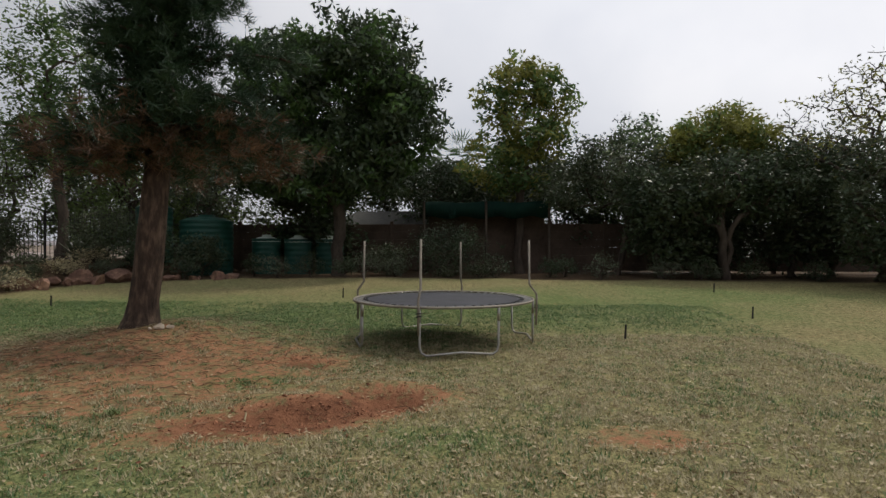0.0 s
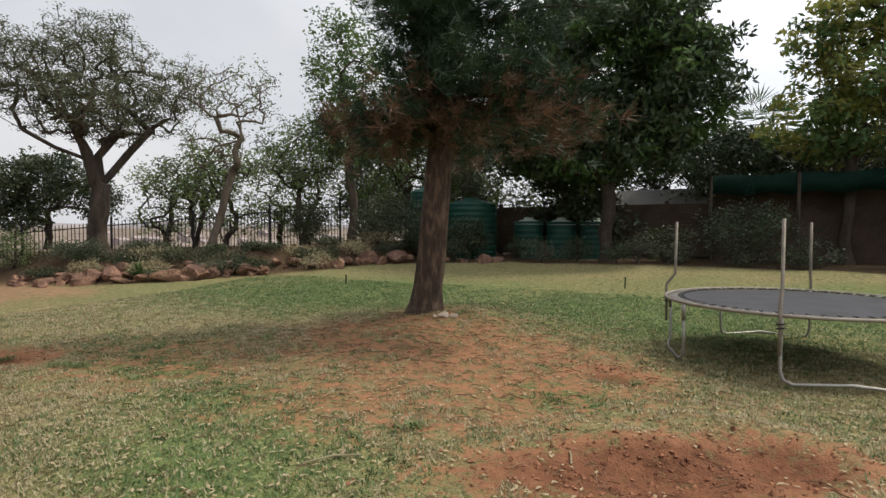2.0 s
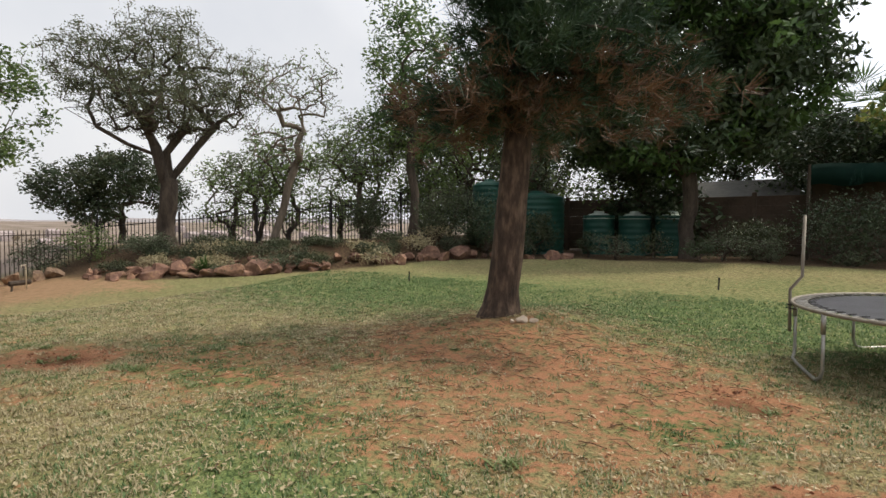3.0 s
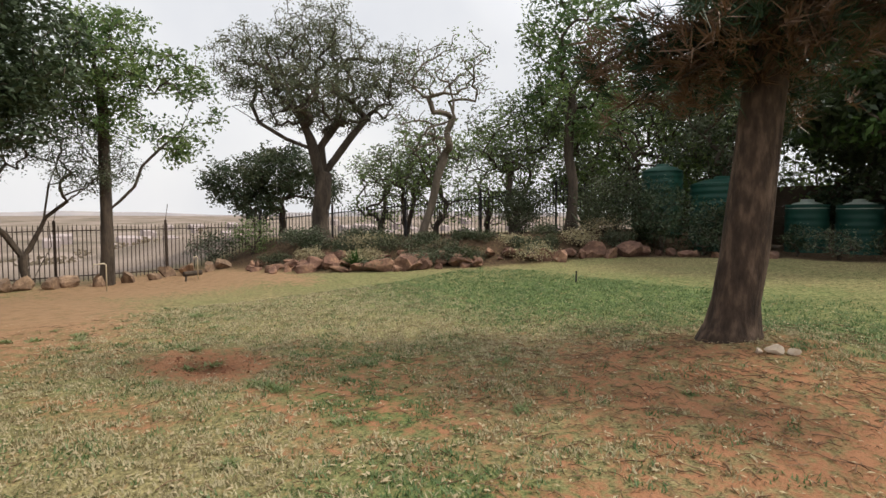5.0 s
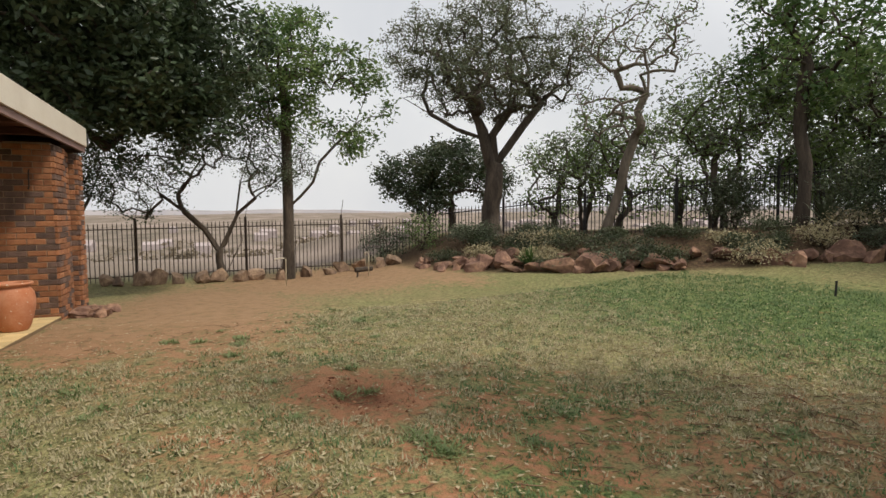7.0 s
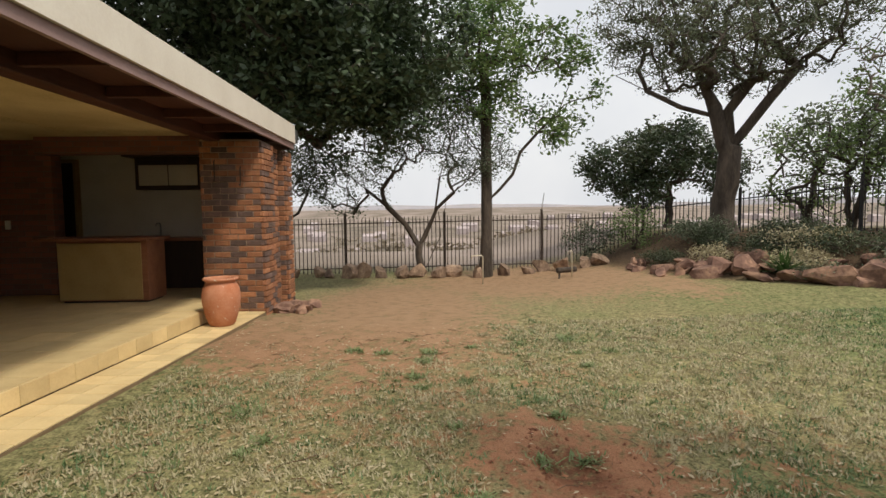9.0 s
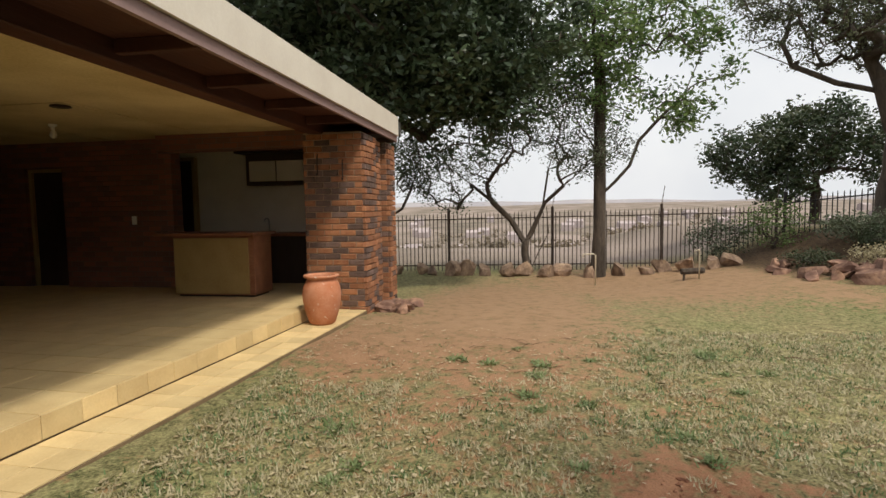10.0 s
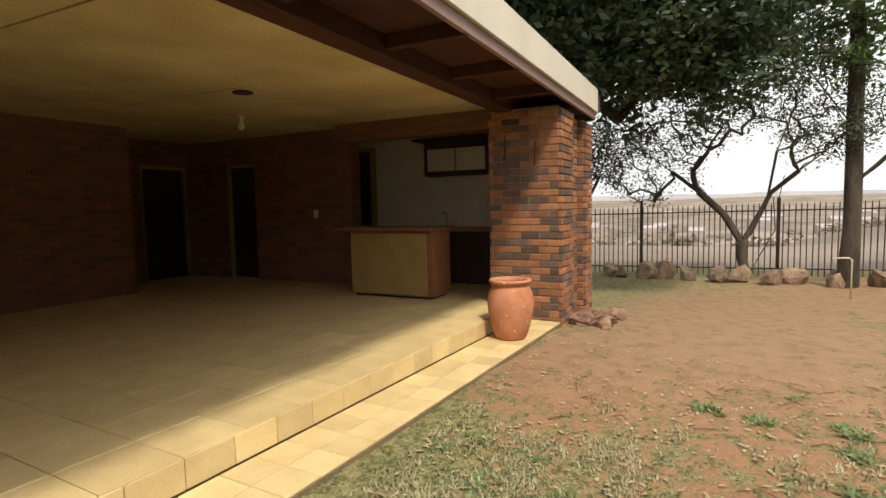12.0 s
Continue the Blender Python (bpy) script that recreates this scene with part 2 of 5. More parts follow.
M_MESH = mat("woven_mat", (0.115, 0.115, 0.128), (0.165, 0.165, 0.185), rough=0.5, scale=3, bump=0.1, bscale=250)
M_BLACK = mat("black_rubber", (0.015, 0.015, 0.016), (0.03, 0.03, 0.03), rough=0.7, bump=0.05)
M_FENCE = mat("black_fence_paint", (0.014, 0.014, 0.015), (0.035, 0.03, 0.028), rough=0.6, scale=12, bump=0.1)
M_RFENCE = mat("rusty_brown_fence_paint", (0.055, 0.042, 0.035), (0.1, 0.07, 0.055), rough=0.75, scale=12, bump=0.1)
M_ROCK = mat("red_brown_rock", (0.1, 0.055, 0.04), (0.34, 0.2, 0.13), rough=0.95, scale=3, bump=0.8, bscale=14, c3=(0.16, 0.09, 0.065), rnd=0.3)
M_TANROCK = mat("weathered_tan_rock", (0.13, 0.085, 0.058), (0.36, 0.25, 0.165), rough=0.95, scale=4, bump=0.8, bscale=16, c3=(0.22, 0.145, 0.1), rnd=0.25)
M_BRICK = mat("red_orange_brick", (0.24, 0.095, 0.048), (0.37, 0.17, 0.085), rough=0.9, scale=9, bump=0.5, bscale=70, rnd=0.25)
M_BRICKD = mat("blue_brown_burnt_brick", (0.085, 0.058, 0.05), (0.18, 0.11, 0.085), rough=0.85, scale=9, bump=0.5, bscale=70, rnd=0.3)
M_MORTAR = mat("tan_mortar", (0.36, 0.26, 0.185), (0.22, 0.16, 0.12), rough=0.95, bump=0.4)
M_WALLB = brick_mat("dim_brickwork")
M_CREAM = mat("cream_fascia_paint", (0.74, 0.68, 0.58), (0.64, 0.57, 0.48), rough=0.6, scale=2, bump=0.05)
M_MAUVE = mat("mauve_brown_trim", (0.3, 0.2, 0.185), (0.24, 0.155, 0.14), rough=0.6, scale=3, bump=0.05)
M_BEAM = mat("dark_red_stained_timber", (0.045, 0.014, 0.01), (0.08, 0.028, 0.018), rough=0.6, scale=3, bump=0.25, bscale=30, stretch=(0.15, 1, 1))
M_CEIL = mat("yellowed_ceiling_board", (0.74, 0.62, 0.37), (0.5, 0.39, 0.2), rough=0.85, scale=1.1, bump=0.08)
M_TILE = mat("sandy_yellow_tile", (0.68, 0.52, 0.27), (0.55, 0.4, 0.2), rough=0.45, scale=4, bump=0.06, bscale=60, rnd=0.13)
M_GROUT = mat("brown_grout", (0.22, 0.15, 0.085), (0.16, 0.11, 0.06), rough=0.95, bump=0.3)
M_POT = mat("terracotta", (0.42, 0.145, 0.065), (0.52, 0.24, 0.14), rough=0.7, scale=7, bump=0.12, bscale=40)
def fleck(m, colour, scale, edge):
    """Scattered pale spots of lime laid over a material's colour."""
    nt = m.node_tree
    b = nt.nodes["Principled BSDF"]
    n = nt.nodes.new("ShaderNodeTexNoise")
    n.inputs["Scale"].default_value, n.inputs["Detail"].default_value = scale, 4
    nt.links.new(nt.nodes["Geometry"].outputs["Position"], n.inputs["Vector"])
    r = nt.nodes.new("ShaderNodeMapRange")
    r.inputs["From Min"].default_value, r.inputs["From Max"].default_value = edge, edge + 0.05
    nt.links.new(n.outputs["Fac"], r.inputs["Value"])
    x = nt.nodes.new("ShaderNodeMix")
    x.data_type = "RGBA"
    nt.links.new(r.outputs[0], x.inputs["Factor"])
    nt.links.new(b.inputs["Base Color"].links[0].from_socket, x.inputs["A"])
    x.inputs["B"].default_value = (*colour, 1)
    nt.links.new(x.outputs["Result"], b.inputs["Base Color"])


fleck(M_POT, (0.6, 0.5, 0.4), 24, 0.66)
M_PALE = mat("pale_counter_panel", (0.36, 0.25, 0.1), (0.29, 0.19, 0.07), rough=0.6, scale=3, bump=0.05)
M_WOOD = mat("red_brown_wood", (0.2, 0.075, 0.04), (0.3, 0.13, 0.07), rough=0.45, scale=5, bump=0.1, stretch=(1, 0.2, 1))
M_PLASTER = mat("off_white_plaster", (0.6, 0.56, 0.47), (0.5, 0.46, 0.38), rough=0.85, scale=2, bump=0.06)
M_WHITE = mat("white_plastic", (0.75, 0.73, 0.68), (0.65, 0.63, 0.58), rough=0.5, bump=0)
M_DOOR = mat("dark_varnished_door", (0.03, 0.02, 0.015), (0.055, 0.035, 0.025), rough=0.5, scale=4, bump=0.1, stretch=(1, 1, 0.15))
M_TANK = mat("dark_green_tank", (0.008, 0.048, 0.036), (0.014, 0.07, 0.05), rough=0.5, scale=2, bump=0.03)
M_TANKTOP = mat("dusty_pale_green_lid", (0.5, 0.55, 0.5), (0.34, 0.42, 0.37), rough=0.7, scale=4, bump=0.05)
M_NET = mat("green_shade_net", (0.006, 0.034, 0.025), (0.01, 0.05, 0.036), rough=0.8, scale=3, bump=0.2)
M_PRECAST = mat("brown_precast_wall", (0.06, 0.042, 0.032), (0.125, 0.09, 0.068), rough=0.9, scale=1.2, bump=0.4, bscale=12)
M_SHEET = mat("weathered_roof_sheet", (0.08, 0.078, 0.072), (0.05, 0.05, 0.046), rough=0.9, metal=0.0, bump=0.1)
M_PIPE = mat("cream_pvc_pipe", (0.62, 0.55, 0.42), (0.5, 0.42, 0.3), rough=0.5, bump=0)
# distance haze is painted into the hills' pale bluish grey; no mist is modelled
M_HILL = mat("haze_tinted_far_hill", (0.3, 0.29, 0.31), (0.37, 0.34, 0.34), rough=1, scale=0.01, bump=0, bscale=0.05)
M_SHRUBFAR = leaf_mat("dusty_far_scrub", (0.17, 0.14, 0.1), (0.3, 0.24, 0.17), 0.4, scale=0.3)
M_FARHOUSE = mat("pale_far_plaster", (0.38, 0.32, 0.31), (0.29, 0.24, 0.23), rough=0.9, scale=0.05, bump=0, bscale=0.2)
M_DRYLEAF = leaf_mat("dry_fallen_leaf", (0.3, 0.22, 0.12), (0.5, 0.42, 0.27), 0.2, scale=8)
M_TUFT = leaf_mat("fresh_grass", (0.12, 0.17, 0.06), (0.26, 0.31, 0.14), 0.4, scale=6)
M_BONE = mat("pale_broken_stone", (0.55, 0.47, 0.38), (0.42, 0.33, 0.25), rough=0.9, bump=0.3)
M_EARTH = mat("dug_red_earth", (0.1, 0.038, 0.021), (0.36, 0.165, 0.09), rough=0.95, scale=9, bump=0.4)
M_TWIG = mat("dry_twig", (0.09, 0.052, 0.032), (0.26, 0.16, 0.095), rough=0.9, bump=0.2)


# ---- mesh helpers ----
def mesh_ob(name, verts, faces, m, parent=None, smooth=False, mats=None, index=None):
    me = bpy.data.meshes.new(name)
    me.from_pydata(verts, [], faces)
    for x in mats or [m]:
        me.materials.append(x)
    if index is not None:
        me.polygons.foreach_set("material_index", index)
    if smooth:
        me.polygons.foreach_set("use_smooth", [True] * len(me.polygons))
    me.update()
    ob = new(name, me)
    ob.parent = parent
    return ob


def bm_ob(name, bm, m, parent=None, smooth=False):
    me = bpy.data.meshes.new(name)
    bm.to_mesh(me)
    bm.free()
    me.materials.append(m)
    if smooth:
        me.polygons.foreach_set("use_smooth", [True] * len(me.polygons))
    ob = new(name, me)
    ob.parent = parent
    return ob


def add_box(bm, x0, y0, z0, x1, y1, z1, bevel=0.0):
    r = bmesh.ops.create_cube(bm, size=1, matrix=Matrix.Translation(((x0 + x1) / 2, (y0 + y1) / 2, (z0 + z1) / 2)) @ Matrix.Diagonal((abs(x1 - x0), abs(y1 - y0), abs(z1 - z0), 1)))
    if bevel:
        es = list({e for v in r["verts"] for e in v.link_edges})
        bmesh.ops.bevel(bm, geom=es, offset=bevel, segments=1, affect="EDGES")


def box(name, x0, y0, z0, x1, y1, z1, m, parent=None, bevel=0.0):
    bm = bmesh.new()
    add_box(bm, x0, y0, z0, x1, y1, z1, bevel)
    return bm_ob(name, bm, m, parent)


def tube_data(path, radii, sides=6, cap=True):
    """Verts and faces of a tube along a path."""
    P = [Vector(p) for p in path]
    vs, fs = [], []
    up = None
    for i, p in enumerate(P):
        d = (P[min(i + 1, len(P) - 1)] - P[max(i - 1, 0)]).normalized()
        if up is None:
            up = d.orthogonal().normalized()
        up = (up - d * up.dot(d))
        up = up.normalized() if up.length > 1e-6 else d.orthogonal().normalized()
        side = d.cross(up)
        r = radii[i] if isinstance(radii, (list, tuple)) else radii
        for k in range(sides):
            a = 2 * math.pi * k / sides
            vs.append(tuple(p + (up * math.cos(a) + side * math.sin(a)) * r))
    for i in range(len(P) - 1):
        for k in range(sides):
            a, b = i * sides + k, i * sides + (k + 1) % sides
            fs.append((a, b, b + sides, a + sides))
    if cap:
        fs.append(tuple(range(sides - 1, -1, -1)))
        fs.append(tuple(range((len(P) - 1) * sides, len(P) * sides)))
    return vs, fs


def join(parts):
    vs, fs = [], []
    for v, f in parts:
        o = len(vs)
        vs.extend(v)
        fs.extend(tuple(i + o for i in q) for q in f)
    return vs, fs


def lathe(profile, sides=24):
    vs, fs = [], []
    for r, z in profile:
        for k in range(sides):
            a = 2 * math.pi * k / sides
            vs.append((r * math.cos(a), r * math.sin(a), z))
    for i in range(len(profile) - 1):
        for k in range(sides):
            a, b = i * sides + k, i * sides + (k + 1) % sides
            fs.append((a, b, b + sides, a + sides))
    fs.append(tuple(range(sides - 1, -1, -1)))
    fs.append(tuple(range((len(profile) - 1) * sides, len(profile) * sides)))
    return vs, fs


def sstep(a, b, x):
    t = min(1, max(0, (x - a) / (b - a)))
    return t * t * (3 - 2 * t)


def bed_edge(x):
    """y at which the lawn ends and the planted bank begins."""
    pts = ((-40, 7.0), (-22, 8.0), (-18.7, 8.7), (-16.7, 9.4), (-15.2, 10.5), (-14.0, 11.8), (-12.5, 13.6), (-11.3, 15.4), (-8, 17.2), (0, 17.8), (10, 17.0), (40, 16.0))
    for (x0, y0), (x1, y1) in zip(pts, pts[1:]):
        if x <= x1:
            return y0 + (y1 - y0) * (x - x0) / (x1 - x0)
    return 16.0


def ground_z(x, y):
    z = -0.11 * sstep(-4, -10, x) * (1 - sstep(6, 12, y))
    z -= 0.33 * sstep(-13.5, -20.5, x) * (1 - sstep(4.5, 9.5, y))
    z += 0.5 * sstep(8, 18, y) * sstep(-23, -12, x) + 0.12 * sstep(8, 12, y) * (1 - sstep(-23, -12, x))
    z += 0.27 * math.exp(-((x + 5.2) ** 2 + (y - 8.3) ** 2) / 3.0)
    z += 0.06 * sstep(2.0, 1.1, y) * sstep(-5, -8, x) * sstep(-15, -13.5, x)
    if x < -11:
        z += 0.62 * sstep(0, 3.0, y - bed_edge(x)) * sstep(-9.5, -13, x)
    z -= 0.15 * math.exp(-((x + 1.75) ** 2 / 0.25 + (y - 4.75) ** 2 / 0.1)) + 0.13 * math.exp(-((x + 0.95) ** 2 / 0.15 + (y - 5.3) ** 2 / 0.07))
    z -= 0.1 * math.exp(-((x + 9.3) ** 2 / 0.1 + (y - 4.3) ** 2 / 0.06)) + 0.06 * math.exp(-((x + 2.3) ** 2 / 0.1 + (y - 6.75) ** 2 / 0.05))
    z += 0.09 * math.exp(-((x + 1.25) ** 2 / 0.5 + (y - 5.75) ** 2 / 0.05)) + 0.05 * math.exp(-((x + 2.0) ** 2 / 0.3 + (y - 5.2) ** 2 / 0.04))
    d = math.hypot(max(0, -23.5 - x), max(0, y - 26) * (1 if x < -14 else 0))
    if d > 0:
        z -= 14 * sstep(0, 130, d) 
        z += 17.5 * sstep(160, 700, d) + 2.5 * noise.noise((x * 0.004, y * 0.004, 3)) * sstep(200, 600, d)
    if d < 5:
        z += 0.035 * noise.noise((x * 0.7, y * 0.7, 0)) + 0.014 * noise.noise((x * 3.1, y * 3.1, 5))
    return z


# ---- ground: one sheet to the horizon ----
def axis(lo, hi, fine):
    a = list(np.arange(lo, hi + 1e-6, fine))
    s, x = fine, hi
    while x < 2600:
        s *= 1.22
        x += s
        a.append(x)
    s, x = fine, lo
    while x > -2600:
        s *= 1.22
        x -= s
        a.insert(0, x)
    return a


def build_ground():
    xs, ys = axis(-24, 6, 0.13), axis(-2, 20, 0.13)
    vs = [(x, y, ground_z(x, y)) for y in ys for x in xs]
    w = len(xs)
    fs = [(j * w + i, j * w + i + 1, j * w + w + i + 1, j * w + w + i) for j in range(len(ys) - 1) for i in range(w - 1)]
    g = mesh_ob("ground", vs, fs, M_GROUND, smooth=True)
    g.data.attributes.new("bed", "FLOAT", "POINT").data.foreach_set("value", [sstep(-0.3, 0.5, y - bed_edge(x)) * sstep(-24, -22, x) for x, y, _ in vs])
    tagged(g, "patchy dry lawn with bare red earth", "ground", kind="structure")


build_ground()


# ---- trees ----
def leaf_cloud(centres, per, radius, size, rng, droop=0.3, aspect=0.45, squash=0.75):
    """Small pointed leaves scattered about the twig ends."""
    n = len(centres) * per
    c = np.repeat(np.array(centres), per, axis=0)
    off = rng.normal(size=(n, 3))
    off *= (radius * rng.uniform(size=n) ** 0.5 / (np.linalg.norm(off, axis=1) + 1e-9))[:, None] * 0.85
    off[:, 2] *= squash
    p = c + off
    d = rng.normal(size=(n, 3))
    d[:, 2] = d[:, 2] * 0.6 - droop
    d /= np.linalg.norm(d, axis=1)[:, None]
    s = np.cross(d, rng.normal(size=(n, 3)))
    s /= np.linalg.norm(s, axis=1)[:, None] + 1e-9
    L = (size * rng.uniform(0.6, 1.35, n))[:, None]
    v = np.stack([p - d * L * 0.5, p + s * L * aspect * 0.5, p + d * L * 0.5, p - s * L * aspect * 0.5], axis=1).reshape(-1, 3)
    f = np.arange(n * 4).reshape(-1, 4)
    return v.tolist(), f.tolist()


def grow(base, fork_z, blobs, clumps, trunk_r, rng, lean=(0, 0), wiggle=0.12, forks=1, angles=(), spread=0.22, limbs=(), shell=0.3, min_r=0.012, first=0.0):
    """A skeleton: a trunk, then each twig end joined to the nearest lower limb. Gives tubes and twig ends."""
    base = np.array(base, float)
    nodes, par = [base], [-1]
    for f in range(forks):
        a = angles[f] if angles else rng.uniform(0, 6.28)
        spread = 0.0 if forks == 1 else spread
        last, steps = 0, 5
        for i in range(1, steps + 1):
            t = i / steps
            q = base + np.array([lean[0] * t + math.cos(a) * spread * fork_z * t + rng.normal() * 0.025 * (1 + fork_z * 0.3), lean[1] * t + math.sin(a) * spread * fork_z * t + rng.normal() * 0.025 * (1 + fork_z * 0.3), fork_z * t])
            nodes.append(q), par.append(last)
            last = len(nodes) - 1
    for limb in limbs:
        last = min(range(6), key=lambda k: np.linalg.norm(nodes[k] - base - np.array(limb[0])))
        for q in limb:
            nodes.append(base + np.array(q, float)), par.append(last)
            last = len(nodes) - 1
    pts = []
    weights = np.array([b[3] * b[4] * b[5] for b in blobs])
    for k in rng.choice(len(blobs), clumps, p=weights / weights.sum()):
        b = blobs[k]
        d = rng.normal(size=3)
        d /= np.linalg.norm(d)
        pts.append(np.array(b[:3]) + d * np.array(b[3:6]) * (shell + (1 - shell) * rng.uniform() ** 0.5) * rng.uniform(0.75, 1.06))
    top = nodes[5]
    pts.sort(key=lambda p: np.linalg.norm(p - top))
    ends = []
    for p in pts:
        arr = np.array(nodes)
        dist = np.linalg.norm(arr - p, axis=1) + 0.55 * np.maximum(0, arr[:, 2] - p[2]) + first * (arr[:, 2] < base[2] + fork_z * 0.7)
        j = int(np.argmin(dist))
        a = arr[j]
        n = max(2, min(8, int(np.linalg.norm(p - a) / 0.35)))
        bow = rng.normal(size=3) * wiggle * 0.7 * np.linalg.norm(p - a)
        last = j
        for i in range(1, n + 1):
            t = i / n
            q = a + (p - a) * t + bow * math.sin(math.pi * t) + np.array([0, 0, 0.1 * math.sin(math.pi * t) * np.linalg.norm(p - a)])
            nodes.append(q), par.append(last)
            last = len(nodes) - 1
        ends.append(p)
    load = np.ones(len(nodes))
    for i in range(len(nodes) - 1, 0, -1):
        load[par[i]] += load[i]
    tops = [load[i] for i in range(1, len(nodes)) if par[i] == 0]
    rad = np.maximum(min_r, trunk_r * np.minimum(1.0, load / max(tops)) ** 0.56)
    rad[0] = trunk_r * 1.35
    kids = {}
    for i in range(1, len(nodes)):
        kids.setdefault(par[i], []).append(i)
    tubes = []
    stack = [(0, k) for k in kids.get(0, [])]
    while stack:
        a, b = stack.pop()
        path, rr = [nodes[a], nodes[b]], [min(rad[a], rad[b] * 1.15) if a else rad[a], rad[b]]
        while b in kids:
            ks = sorted(kids[b], key=lambda i: -load[i])
            stack.extend((b, k) for k in ks[1:])
            b = ks[0]
            path.append(nodes[b]), rr.append(rad[b])
        tubes.append(tube_data(path, [float(x) for x in rr], 8 if rr[0] > 0.08 else 5, cap=False))
    return join(tubes), ends


def tree(label, x, y, fork_z, blobs, clumps, per, leaf, trunk_r, m, bark=M_BARK, seed=1, radius=0.5, name="tree", group="garden trees", **kw):
    """blobs: crown lobes relative to the base, as centre and radii."""
    rng = np.random.default_rng(seed)
    extra = {k: kw.pop(k) for k in ("droop", "aspect", "squash") if k in kw}
    z = ground_z(x, y) - 0.05
    root = new(name)
    root.location = (x, y, z)
    (v, f), ends = grow((0, 0, 0), fork_z, blobs, clumps, trunk_r, rng, **kw)
    mesh_ob("trunk", v, f, bark, root, smooth=True)
    ms = m if isinstance(m, (list, tuple)) else [m]
    v, f = leaf_cloud(ends, per, radius, leaf, rng, **extra)
    idx = np.minimum(len(ms) - 1, (rng.uniform(size=len(ends)) * len(ms)).astype(int)).repeat(per)
    cr = mesh_ob("crown", v, f, None, root, mats=ms, index=idx.tolist())
    tagged(cr, kind="stuff")
    return tagged(root, label, "tree", group)


def pine(x, y):
    """Conifer: straight leaning trunk, whorls of drooping boughs with needle sprays."""
    rng = np.random.default_rng(5)
    root = new("pine_tree")
    root.location = (x, y, ground_z(x, y) - 0.08)
    H, lx, ly = 11.0, 1.0, 0.35
    def stem(t):
        return Vector((lx * t * 0.75 + 0.05 * math.sin(t * 7), ly * t, H * t))
    path = [stem(i / 24) for i in range(25)]
    rr = [0.215 * (1 - i / 24) ** 0.8 + 0.02 for i in range(25)]
    rr[0], rr[1] = 0.34, 0.225
    path.insert(1, stem(0.018))
    rr.insert(1, 0.26)
    v, f = tube_data(path, rr, 16, cap=False)
    v = [(a + 0.02 * noise.noise((a * 9, b * 9, c * 3)), b + 0.02 * noise.noise((a * 9, b * 9, c * 3 + 9)), c) for a, b, c in v]
    mesh_ob("trunk", v, f, M_PINEBARK, root, smooth=True)
    boughs, tips, rust = [], [], []
    for i in range(190):
        h = rng.uniform(2.85, 10.6)
        o = stem(h / H)
        a = rng.uniform(0, 2 * math.pi)
        L = (1.4 * (1 - (h - 2.2) / 9.5) + 0.25) * rng.uniform(0.35, 1.15)
        if h < 4.2 and math.cos(a - 0.5) > 0:
            L *= 1.0 + 0.75 * math.cos(a - 0.5)
        rise = 0.5 if h > 4 else 0.1
        end = None
        p = []
        for k in range(6):
            t = k / 5
            p.append(o + Vector((math.cos(a) * L * t, math.sin(a) * L * t, L * (rise * t - (0.45 if h > 4 else 0.35) * t * t))))
        boughs.append(tube_data(p, [0.04 * (1 - k / 6) + 0.006 for k in range(6)], 5, cap=False))
        for k in range(int(34 * L)):
            t = rng.uniform(0.22, 1)
            q = p[0].lerp(p[5], t) + Vector((0, 0, L * rise * (t - t * t) * 0.8))
            q += Vector(rng.normal(size=3) * 0.17)
            (rust if (h < 3.6 and rng.uniform() < 0.55) else tips).append((q, Vector((math.cos(a), math.sin(a), 0.25))))
    v, f = join(boughs)
    mesh_ob("boughs", v, f, M_PINEBARK, root)
    def sprays(name, pts, m, per):
        pos = np.array([tuple(q) for q, _ in pts]).repeat(per, 0)
        ax = np.array([tuple(d) for _, d in pts]).repeat(per, 0)
        n = len(pos)
        d = ax + rng.normal(size=(n, 3)) * 0.75
        d /= np.linalg.norm(d, axis=1)[:, None]
        s = np.cross(d, rng.normal(size=(n, 3)))
        s /= np.linalg.norm(s, axis=1)[:, None]
        L = rng.uniform(0.14, 0.3, n)[:, None]
        st = pos + rng.normal(size=(n, 3)) * 0.03
        v = np.stack([st - s * 0.008, st + s * 0.008, st + d * L], 1).reshape(-1, 3)
        tagged(mesh_ob(name, v.tolist(), np.arange(n * 3).reshape(-1, 3).tolist(), m, root), kind="stuff")
    sprays("needles", tips, M_NEEDLE, 22)
    sprays("dead_needles", rust, M_RUST, 20)
    tagged(root, "tall dark pine with leaning trunk and browning lower boughs", "tree", "garden trees")


pine(-5.53, 8.35)
# tall dense dark tree behind the lawn
tree("large dense dark-green broadleaf tree by the wall", -5.3, 19.4, 2.6, [(0.5, 0, 6.9, 2.8, 2.6, 2.8), (-2.3, 0, 7.2, 2.0, 1.8, 2.0), (2.3, 0, 5.5, 1.7, 1.8, 2.2), (-0.4, 0, 4.0, 3.5, 2.4, 1.5), (-2.6, 0, 4.6, 2.0, 2.0, 1.6)], 780, 62, 0.25, 0.22, [M_DARK, M_DARK, M_MID], seed=2, radius=0.62, droop=0.7, aspect=0.38)
tree("tall tree with yellowing olive-green crown", 1.4, 21.6, 4.0, [(0.1, 0, 7.5, 1.4, 1.3, 1.4), (-1.0, 0, 6.8, 1.1, 1.0, 1.2), (1.3, 0, 7.0, 0.9, 0.9, 1.1), (0.3, 0, 5.4, 1.8, 1.6, 1.1), (-0.6, 0, 4.2, 2.1, 1.6, 1.1)], 300, 36, 0.22, 0.16, [M_YEL, M_LIGHT, M_YEL, M_MID], seed=3, radius=0.52, droop=0.6)
